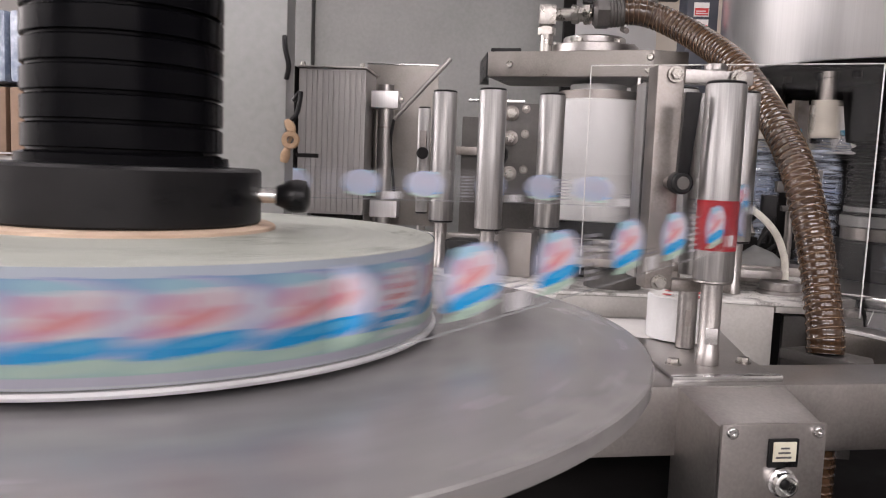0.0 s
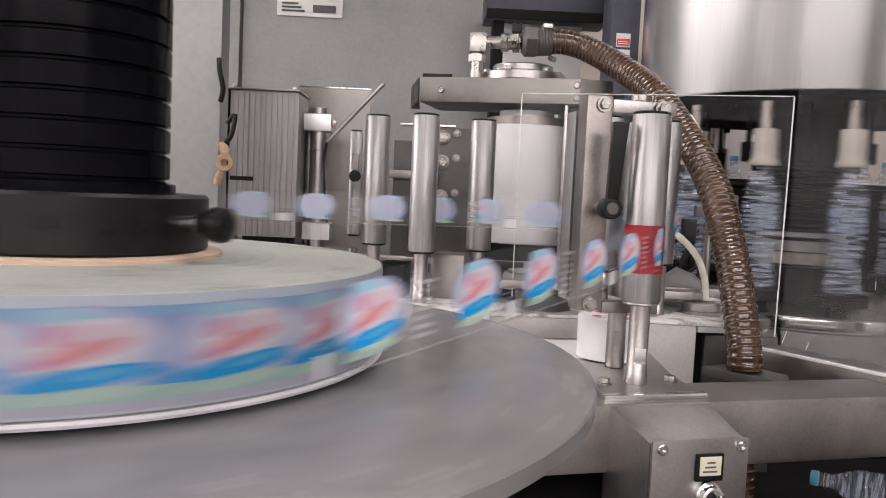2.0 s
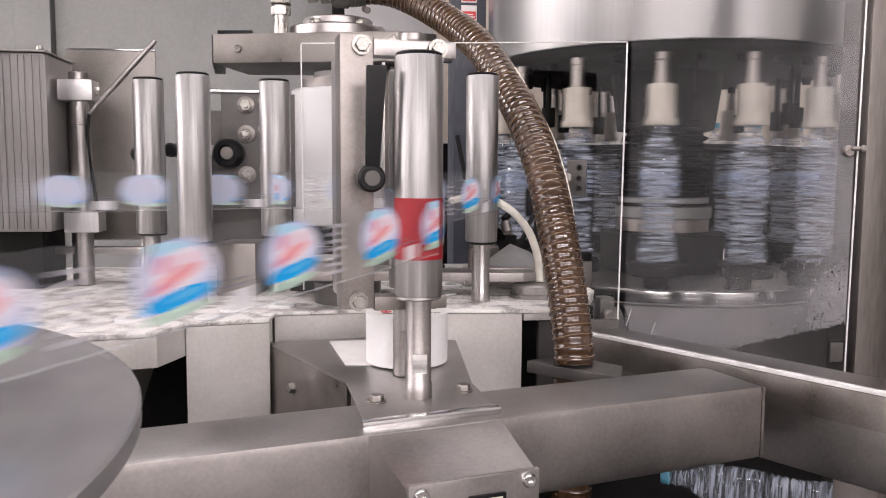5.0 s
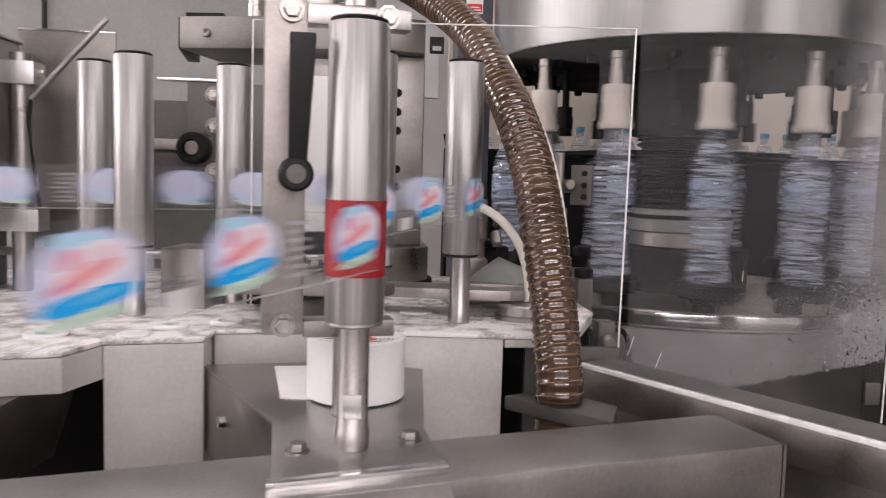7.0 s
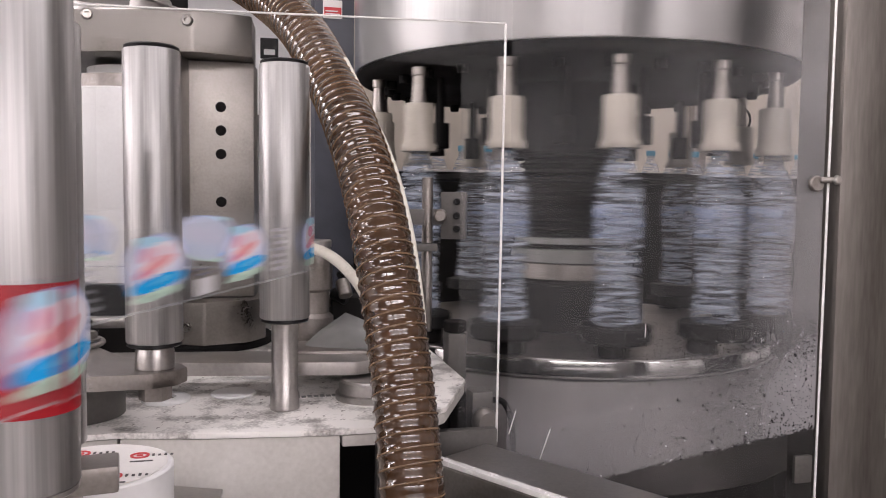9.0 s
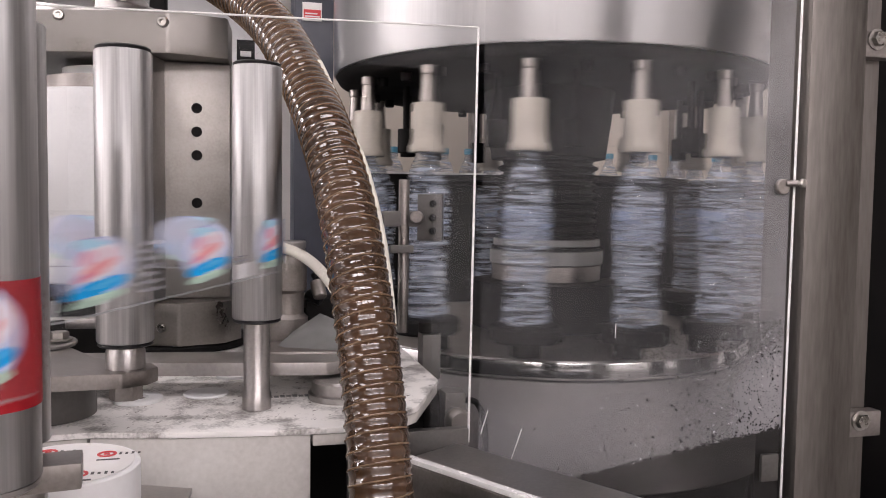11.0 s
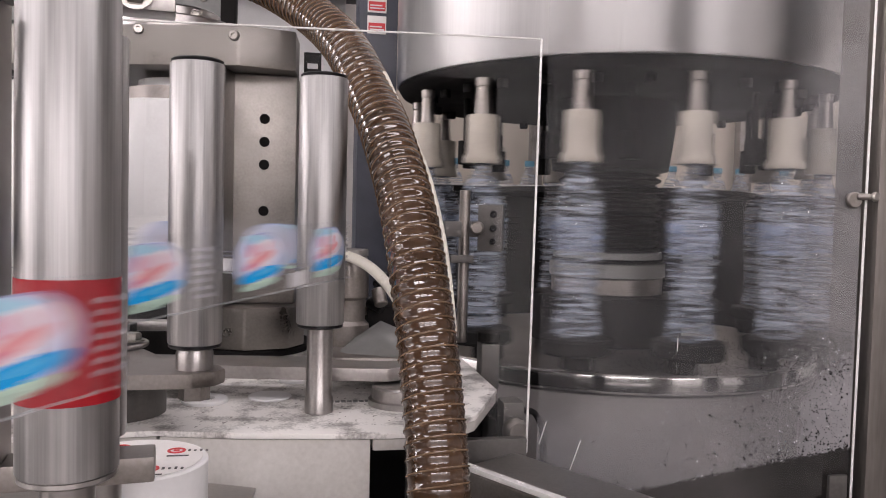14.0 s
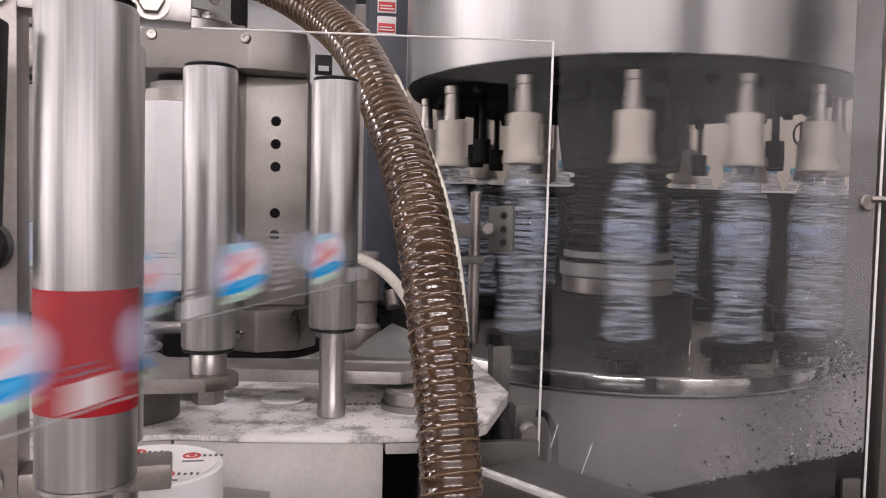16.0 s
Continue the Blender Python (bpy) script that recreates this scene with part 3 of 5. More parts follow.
def frame_parts():
    """Square tubes, deck, plates."""
    TURN = 14.5
    beam = thing("front_beam", "brushed stainless square tube across the machine front", "beam")
    part("tube", block(-0.62, 0.386, 0, 0.078, 1.05, 1.1165, 0.006, TURN, (0, 0)), STEEL, beam)
    o = beam.children[0]
    o.location = (0.248, 0.744, 0)
    cap = part("end_cap", block(0.3862, 0.3895, 0.001, 0.077, 1.052, 1.1145, 0.001, TURN, (0, 0)), STEEL_DARK, beam)
    cap.location = (0.248, 0.744, 0)
    side = thing("side_beam", "stainless channel running back beside the hose", "beam")
    tube = part("tube", block(0, 0.62, 0, 0.065, 1.03, 1.116, 0.004, -58.5, (0, 0)), STEEL, side)
    # Pale lip paints the reflection along the channel's top edge.
    lip = part("lip", block(0, 0.62, -0.003, 0.004, 1.1163, 1.1205, 0.0012, -58.5, (0, 0)), EDGE, side, "top edge, its reflection in pale colour")
    flange = part("flange", block(0, 0.62, -0.0042, -0.0004, 1.085, 1.116, 0.001, -58.5, (0, 0)), STEEL_DARK, side)
    leg = part("leg", block(0.3, 0.34, 0.01, 0.05, 0.0, 1.0298, 0.003, -58.5, (0, 0)), STEEL_DARK, side)
    for o in (tube, lip, flange, leg):
        o.location = (0.528, 1.092, 0)
    deck = thing("machine_deck", "white painted cast machine deck, chipped and dusty", "deck")
    part("slab", prism([(-0.45, 0.995), (0.0, 0.97), (0.07, 0.985), (0.0875, 1.034), (0.1725, 1.05), (0.1765, 1.09), (0.30, 1.1005), (0.36, 1.088), (0.4455, 1.078), (0.497, 1.078), (0.548, 1.125), (0.59, 1.22), (0.59, 1.55), (-0.45, 1.55)], 1.1435, 1.148, 0.0015), DUSTED, deck, "dust-covered top")
    part("skirt", prism([(0.0878, 1.0342), (0.1722, 1.0502), (0.1722, 1.3), (0.0878, 1.3)], 1.0, 1.1432, 0.002), PAINT, deck)
    part("skirt", prism([(0.1745, 1.0905), (0.3005, 1.1012), (0.3005, 1.3), (0.1745, 1.3)], 0.98, 1.1432, 0.002), PAINT, deck)
    part("skirt", prism([(0.3022, 1.1008), (0.36, 1.0885), (0.457, 1.0785), (0.458, 1.3), (0.3022, 1.3)], 0.98, 1.1432, 0.002), PAINT, deck)
    part("lintel", prism([(0.4585, 1.0785), (0.4965, 1.0785), (0.5475, 1.1255), (0.589, 1.22), (0.589, 1.3), (0.4585, 1.3)], 1.1345, 1.1432, 0.002), PAINT, deck)
    part("edge", prism([(-0.45, 0.9955), (0.0, 0.9705), (0.0695, 0.9855), (0.0872, 1.034), (0.0872, 1.3), (-0.45, 1.3)], 1.1125, 1.1432, 0.002), PAINT, deck)
    part("guide_plate", hexa([(-0.45, 0.99, 1.02), (0.0, 0.97, 1.02), (0.02, 1.1, 1.02), (-0.45, 1.1, 1.02), (-0.45, 0.97, 1.112), (0.035, 0.955, 1.112), (0.05, 1.1, 1.112), (-0.45, 1.1, 1.112)]), STEEL_DARK, deck, "slanted steel guide plate")
    # Near-black bodies paint the shade under the deck.
    under = thing("machine_cabinet", "machine interior under the deck, its shade in near-black", "base")
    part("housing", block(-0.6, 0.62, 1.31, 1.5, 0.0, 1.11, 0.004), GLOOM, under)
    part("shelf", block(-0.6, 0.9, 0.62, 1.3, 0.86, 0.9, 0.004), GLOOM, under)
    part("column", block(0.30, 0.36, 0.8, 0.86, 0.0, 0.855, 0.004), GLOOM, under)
    inner = thing("inner_panel", "dark recessed panel behind the hose foot", "panel")
    part("panel", block(0.495, 0.60, 1.15, 1.16, 0.92, 1.12, 0.001), DULL, inner)
    part("plate", prism([(0.452, 1.035), (0.53, 0.95), (0.55, 1.0), (0.50, 1.06)], 1.085, 1.0983, 0.002), DULL, inner, "dark foot plate of the hose")
    plate = thing("bracket_plate", "folded stainless bracket plate bolted over the beam", "bracket")
    part("plate", prism([(0.17, 1.062), (0.252, 0.885), (0.264, 0.765), (0.369, 0.793), (0.362, 0.87), (0.375, 1.05), (0.3, 1.082)], 1.1168, 1.1198, 0.001), STEEL, plate)
    part("lip", prism([(0.262, 0.757), (0.371, 0.786), (0.369, 0.795), (0.261, 0.766)], 1.116, 1.1225, 0.0015), CHROME, plate, "bright folded front lip")
    part("wing", prism([(0.172, 1.058), (0.252, 0.886), (0.256, 0.888), (0.176, 1.06)], 1.04, 1.1165, 0.001), STEEL_DARK, plate)
    bolt("bolt", 0.0055, 0.006, (0.2, 1.0, 1.085), (-0.9, -0.42, 0), plate)
    bolt("bolt", 0.006, 0.006, (0.275, 0.82, 1.12), (0, 0, 1), plate, HEADSTEEL, "dull hexagon bolt")
    bolt("bolt", 0.006, 0.006, (0.35, 0.843, 1.12), (0, 0, 1), plate, HEADSTEEL, "dull hexagon bolt")


frame_parts()


def junction_box():
    b = thing("junction_box", "stainless sensor junction box with a round connector", "box")
    f0, f1, b0, b1 = Vector((0.287, 0.687, 0)), Vector((0.38, 0.709, 0)), Vector((0.2635, 0.7555, 0)), Vector((0.3685, 0.7845, 0))
    z = lambda p, h: (p.x, p.y, h)
    part("body", hexa([z(f0, 1.0), z(f1, 1.0), z(b1, 1.0), z(b0, 1.0), z(f0, 1.1), z(f1, 1.1), z(b1, 1.1162), z(b0, 1.1162)]), STEEL, b)
    ux = (f1 - f0).normalized()
    nn = Vector((ux.y, -ux.x, 0))
    c = (f0 + f1) / 2
    cover = new("cover", mesh_of("cover", block(-0.0475, 0.0475, -0.004, 0.0, 1.0, 1.103, 0.0012)))
    cover.data.materials.append(STEEL)
    cover.parent, cover.location, cover.rotation_euler = b, c + nn * 0.001, (0, 0, math.atan2(ux.y, ux.x))
    for k in (-1, 1):
        part("screw", screwhead(0.0052, 0.004, c + ux * 0.039 * k + nn * 0.005 + Vector((0, 0, 1.096)), nn), CHROME, b, "slotted chrome screw")
    tag = part("frame", block(-0.0135, 0.0135, -0.0075, -0.0042, 1.066, 1.0905, 0.0008), BLACK, b, "black label frame")
    lab = part("label", block(-0.0105, 0.0105, -0.0086, -0.0078, 1.0715, 1.0885, 0.0003), YELLOWTAG, b, "cream label with unreadable dark marks")
    marks = [part("mark", block(-0.008 + 0.002 * k, 0.006 - 0.001 * k, -0.0092, -0.0088, 1.0745 + 0.004 * k, 1.076 + 0.004 * k, 0), INK, b) for k in range(3)]
    for o in (tag, lab, *marks):
        o.location, o.rotation_euler = c + ux * 0.008, (0, 0, math.atan2(ux.y, ux.x))
    q = c + ux * 0.0075 + nn * 0.0052 + Vector((0, 0, 1.0535))
    con = part("connector", lathe([(0, 0), (0.0125, 0), (0.0125, 0.004), (0.0105, 0.005), (0.0105, 0.011), (0.0085, 0.012), (0.0078, 0.012), (0.0075, 0.004), (0, 0.004)], 32, q, nn), CHROME, b, "round metal connector")
    part("socket", lathe([(0, 0.0045), (0.0045, 0.0045), (0.0045, 0.0085), (0.003, 0.0095), (0, 0.0095)], 20, q, nn), BLACK, con)


junction_box()


# ---- the reel ----
REEL = Vector((-0.1045, 0.4385, 0))
REEL_R, FILM_H, LABEL = 0.1670, 0.047, 0.1965
# bottles past a fixed point, in pitches: a steady rate and the small slips from it
SLIPS = [(0, 0.9), (2.5, 0.845), (4.5, 0.834), (7, 0.839), (7.5, 0.781), (8, 0.436), (8.5, 0.601), (11, 0.674), (11.5, 0.641), (12, 0.806), (12.5, 1.282), (13, 1.046), (14.5, 1.05), (15.5, 1.01), (16, 1.041)]


def count(t):
    return 5.18 * (t - 16) + float(np.interp(t, [a for a, _ in SLIPS], [b for _, b in SLIPS]))


def film_at(t):
    return 0.1048 + LABEL * (count(t) - count(3.5))


def film_skin(name, radius, z0, z1, spread, offset, steps=160):
    """An upright band with the label print running round it."""
    bm = bmesh.new()
    uv = bm.loops.layers.uv.new("UVMap")
    cols = [(bm.verts.new((radius * math.cos(a), radius * math.sin(a), z0)), bm.verts.new((radius * math.cos(a), radius * math.sin(a), z1))) for a in (2 * math.pi * i / steps for i in range(steps))]
    for i in range(steps):
        j = (i + 1) % steps
        f = bm.faces.new((cols[i][0], cols[j][0], cols[j][1], cols[i][1]))
        for loop, (k, h) in zip(f.loops, ((i, 0), (i + 1, 0), (i + 1, 1), (i, 1))):
            loop[uv].uv = (k / steps * spread + offset, h)
    me = bpy.data.meshes.new(name)
    bm.to_mesh(me)
    bm.free()
    for poly in me.polygons:
        poly.use_smooth = True
    return me


def reel():
    r = thing("label_reel", "wound reel of printed label film on a black mandrel", "reel", at=(REEL.x, REEL.y, 0))
    n, rad, z0, z1 = 128, 0.2795, 1.209, 1.218
    disc = lathe([(0.03, z0), (rad - 0.001, z0), (rad, z0 + 0.001), (rad, z1 - 0.001), (rad - 0.001, z1), (0.03, z1), (0.03, z0)], n)
    part("disc", disc, DISC, r, "grey translucent acrylic support disc")
    part("slot", block(0.177, 0.19, -0.016, 0.016, z1 + 0.0002, z1 + 0.0012, 0.0004), DULL, r, "dark slot in the disc")
    part("marking", join(*[rod(0.0018, z1 + 0.0002, z1 + 0.0008, 0.0002, 10, (0.225 + 0.0 * k, -0.02 + 0.0065 * k, 0)) for k in range(6)]), WHITE, r, "row of small pale dots")
    part("backing_plate", lathe([(0.05, 1.2195), (REEL_R - 0.004, 1.2195), (REEL_R - 0.004, 1.221), (REEL_R + 0.0015, 1.2212), (REEL_R + 0.002, 1.2225), (REEL_R + 0.0015, 1.2238), (0.05, 1.2238), (0.05, 1.2195)], n), PADRIM, r, "bright-edged plate under the film")
    prof = [(0.06, 1.2242), (REEL_R - 0.0008, 1.2242), (REEL_R - 0.0008, 1.2672)]
    for k in range(26):
        f = k / 25
        prof.append((REEL_R - 0.001 - f * (REEL_R - 0.068), 1.2676 + 0.0006 * math.sin(k * 2.3) + 0.0012 * f))
    prof += [(0.066, 1.2242)]
    part("wound_film", lathe(prof, n), REELTOP, r, "pale wound film edges")
    skin = new("printed_outer_turn", film_skin("printed_outer_turn", REEL_R, 1.2244, 1.2675, 5.25, -film_at(2.5) / LABEL + 0.5512 * REEL_R / LABEL))
    skin.data.materials.append(WOUND)
    tagged(skin, "printed film, red and blue emblems").parent = r
    part("core", lathe([(0.052, 1.2242), (0.079, 1.2242), (0.079, 1.2705), (0.077, 1.2715), (0.052, 1.2715), (0.052, 1.2242)], 96), CORE, r, "brown cardboard core")
    part("collar", lathe([(0.02, 1.2718), (0.0700, 1.2718), (0.0711, 1.273), (0.0711, 1.2995), (0.0695, 1.3012), (0.02, 1.3012)], 96), BLACK, r, "black clamping collar")
    prof, z = [(0.02, 1.3014), (0.0535, 1.3014), (0.0535, 1.306)], 1.3075
    while z < 1.62:
        prof += [(0.0478, z), (0.0478, z + 0.0012), (0.0496, z + 0.0013), (0.0503, z + 0.0018), (0.0503, z + 0.0127), (0.0496, z + 0.0132)]
        z += 0.0139
    prof.append((0.0, z))
    part("mandrel", lathe(prof, 96), MANDREL, r, "black ribbed mandrel")
    for a in (-25, 155):
        d = Vector((math.cos(radians(a)), math.sin(radians(a)), 0))
        k = part("knob", lathe([(0, 0.0), (0.0055, 0.0), (0.0065, 0.003), (0.0085, 0.006), (0.0092, 0.011), (0.0085, 0.0155), (0.005, 0.0175), (0, 0.0175)], 24, d * 0.081 + Vector((0, 0, 1.2875)), d), BLACK, r, "black plastic clamping knob")
        part("stud", rod(0.0042, 0, 0.012, 0.0005, 20, d * 0.0705 + Vector((0, 0, 1.2875)), d), CHROME, k, "bright steel stud")
    base = thing("reel_spindle", "steel spindle housing under the reel disc", "spindle", at=(REEL.x, REEL.y, 0))
    part("housing", rod(0.05, 0.9, 1.2085, 0.003), STEEL_DARK, base)
    return r


reel_thing = reel()


# ---- rollers ----
def roller(x, y, z0, z1, foot, r=0.0195, shaft=0.0105, group="film guide rollers", label="brushed steel film guide roller on a steel shaft"):
    t = thing("guide_roller", label, "roller", group, at=(x, y, 0))
    part("sleeve", lathe([(0.008, z0), (r - 0.001, z0), (r, z0 + 0.0012), (r, z1 - 0.0012), (r - 0.001, z1), (0.008, z1)], 64), BRUSHED, t)
    part("end_cap", lathe([(0, z1 + 0.0002), (r - 0.0012, z1 + 0.0002), (r - 0.0008, z1 + 0.002), (r - 0.002, z1 + 0.003), (0, z1 + 0.003)], 48), BLACK, t, "black top seal")
    part("end_cap", lathe([(0, z0 - 0.003), (r - 0.002, z0 - 0.003), (r - 0.0006, z0 - 0.002), (r - 0.0008, z0 - 0.0002), (0, z0 - 0.0002)], 48), BLACK if foot > 1.13 else STEEL, t, "bottom seal")
    part("shaft", lathe([(0, foot), (shaft + 0.001, foot), (shaft + 0.001, foot + 0.012), (shaft, foot + 0.014), (shaft, z0 - 0.0032), (0, z0 - 0.0032)], 32), STEEL, t)
    return t


A = roller(0.310, 0.829, 1.2055, 1.3965, 1.12, label="brushed steel film guide roller with a red tape band")
part("tape_band", lathe([(0.0196, 1.2355), (0.0199, 1.2355), (0.0199, 1.2845), (0.0196, 1.2845)], 64), RED, A, "band of red tape")
flat = part("flat", block(-0.006, 0.006, -0.0112, -0.0102, 1.142, 1.158, 0.0004), CHROME, A, "milled flat on the shaft")
roller(0.420, 1.146, 1.2215, 1.4205, 1.1485)
B = roller(0.327, 1.099, 1.2135, 1.4185, 1.1947, shaft=0.0125, label="brushed steel dancer roller on a swing arm")
roller(0.079, 1.167, 1.222, 1.4165, 1.1485)
roller(0.167, 1.252, 1.222, 1.420, 1.1485)
roller(0.002, 1.289, 1.223, 1.423, 1.1485)
roller(-0.047, 1.473, 1.225, 1.41, 1.1485, 0.0155, 0.008)
k = thing("sensor", "small black round sensor on a thin roller", "sensor")
part("body", rod(0.0105, 0, 0.02, 0.002, 24, (-0.046, 1.44, 1.33), (0.1, -1, 0)), BLACK, k)
part("holder", block(-0.052, -0.04, 1.44, 1.4555, 1.325, 1.37, 0.001), STEEL_DARK, k)


def swing_arm():
    s = thing("swing_arm", "flat steel swing arm carrying the dancer roller", "arm")
    part("plate", prism([(0.19, 1.085), (0.29, 1.076), (0.327, 1.077), (0.343, 1.086), (0.349, 1.099), (0.344, 1.112), (0.331, 1.12), (0.3, 1.142), (0.277, 1.185), (0.26, 1.215), (0.205, 1.215)], 1.1835, 1.1945, 0.002), STEEL_DARK, s)
    part("rear_bar", prism([(0.20, 1.216), (0.48, 1.17), (0.498, 1.178), (0.498, 1.225), (0.20, 1.262)], 1.167, 1.1785, 0.002), STEEL, s, "long flat rear bar")
    part("pivot", lathe([(0, 1.1485), (0.04, 1.1485), (0.04, 1.1735), (0.0375, 1.1757), (0.034, 1.1757), (0.033, 1.172), (0, 1.172)], 48, (0.258, 1.158, 0)), DULL, s, "round dusty pivot boss")
    part("recess", rod(0.0325, 1.1721, 1.173, 0.0003, 40, (0.258, 1.158, 0)), GLOOM, s, "near-black recess")
    for a in range(5):
        part("recess_screw", rod(0.006, 1.1732, 1.1765, 0.001, 12, (0.258 + 0.022 * math.cos(a * 1.257), 1.158 + 0.022 * math.sin(a * 1.257), 0)), STEEL_DARK, s)
    part("pivot_post", rod(0.014, 1.1732, 1.1834, 0.001, 24, (0.243, 1.17, 0)), STEEL_DARK, s)
    part("pivot_cap", rod(0.034, 1.1947, 1.1985, 0.001, 48, (0.243, 1.2, 0)), STEEL, s)
    bolt("bolt", 0.0075, 0.007, (0.2645, 1.196, 1.1998), (0, 0, 1), s, HEADSTEEL, "dull hexagon bolt")
    part("nut", lathe([(0, 1.172), (0.0115, 1.172), (0.0115, 1.1833), (0, 1.1833)], 6, (0.327, 1.099, 0)), STEEL_DARK, s)


swing_arm()


def bracket():
    b = thing("roller_bracket", "upright stainless bracket with a clamp lever beside the roller", "bracket")
    part("upright", block(0.2455, 0.2735, 0.853, 0.882, 1.19, 1.417, 0.002, 8), STEEL_DARK, b)
    part("rear_upright", block(0.2425, 0.2505, 0.90, 0.93, 1.195, 1.405, 0.001, 8), SHEET, b)
    part("seam", block(0.2465, 0.2525, 0.884, 0.897, 1.2, 1.40, 0.001, 8), BLACK, b)
    part("top_arm", block(0.2745, 0.345, 0.853, 0.872, 1.4, 1.414, 0.002, 8, (0.27, 0.86)), STEEL, b)
    part("bottom_arm", block(0.2745, 0.338, 0.853, 0.875, 1.188, 1.2, 0.002, 8, (0.27, 0.86)), STEEL_DARK, b)
    part("cap", rod(0.011, 1.4145, 1.422, 0.001, 32, (0.31, 0.876, 0)), STEEL, b)
    bolt("bolt", 0.006, 0.005, (0.2655, 0.8515, 1.408), (0.14, -1, 0), b)
    bolt("bolt", 0.006, 0.005, (0.329, 0.858, 1.407), (0.14, -1, 0), b)
    bolt("bolt", 0.006, 0.005, (0.262, 0.852, 1.197), (0.14, -1, 0), b)
    grip = hexa([(0.2665, 0.82, 1.298), (0.2775, 0.82, 1.298), (0.2775, 0.832, 1.298), (0.2665, 0.832, 1.298), (0.2675, 0.811, 1.387), (0.2835, 0.811, 1.387), (0.2835, 0.823, 1.387), (0.2675, 0.823, 1.387)])
    lever = part("lever", join(grip, rod(0.0112, -0.008, 0.0078, 0.002, 28, (0.271, 0.826, 1.3), (0.14, -1, 0))), BLACK, b, "flat black clamp lever")
    part("lever_bolt", rod(0.0062, 0, 0.0015, 0.0004, 20, (0.2722, 0.8182, 1.3), (0.14, -1, 0)), DULL, lever)
    part("lever_stem", rod(0.006, 0, 0.02, 0.001, 20, (0.2685, 0.8355, 1.3), (-0.14, 1, 0)), STEEL_DARK, b)
    part("rear_roller", lathe([(0, 1.203), (0.0145, 1.203), (0.015, 1.204), (0.015, 1.392), (0.0145, 1.393), (0, 1.393)], 48, (0.305, 0.892, 0)), BRUSHED, b)
    part("rear_post", rod(0.0105, 1.12, 1.187, 0.0008, 32, (0.305, 0.904, 0)), STEEL, b)
    part("slot", block(0.3005, 0.3075, 0.8925, 0.8938, 1.145, 1.163, 0.0004), STEEL_DARK, b, "milled slot in the post")


bracket()


def tape_roll():
    p = thing("paper_sheet", "torn white paper scrap under the tape roll", "paper")
    part("sheet", prism([(0.236, 1.055), (0.252, 0.945), (0.30, 0.938), (0.335, 1.06)], 1.1201, 1.1208, 0), PAPER, p)
    t = thing("tape_roll", "roll of clear packing tape with a white label and red marks", "tape", at=(0.312, 0.957, 1.121))
    part("roll", lathe([(0, 0), (0.039, 0), (0.04, 0.001), (0.04, 0.0485), (0.039, 0.0495), (0, 0.0495)], 64), WHITE, t)
    part("label", rod(0.037, 0.0496, 0.0502, 0.0002, 64), PAPER, t, "white round paper label")
    for a in range(4):
        x, y = 0.024 * math.cos(a * 1.57 + 0.5), 0.024 * math.sin(a * 1.57 + 0.5)
        part("red_mark", lathe([(0.0036, 0.0503), (0.0052, 0.0503), (0.0052, 0.0507), (0.0036, 0.0507), (0.0036, 0.0503)], 24, (x, y, 0)), REDPRINT, t, "red ring mark")
        part("red_mark", block(x - 0.0016, x + 0.0016, y - 0.0012, y + 0.0016, 0.0503, 0.0507, 0), REDPRINT, t)
        for j in range(4):
            part("print_bar", block(x + 0.0065 + 0.0033 * j, x + 0.0079 + 0.0033 * j, y - 0.0018, y + 0.0018 - 0.001 * (j % 2), 0.0503, 0.0506, 0), INK, t)
        part("print_bar", block(x - 0.004, x + 0.008, y - 0.011, y - 0.0095, 0.0503, 0.0506, 0), INK, t)


tape_roll()


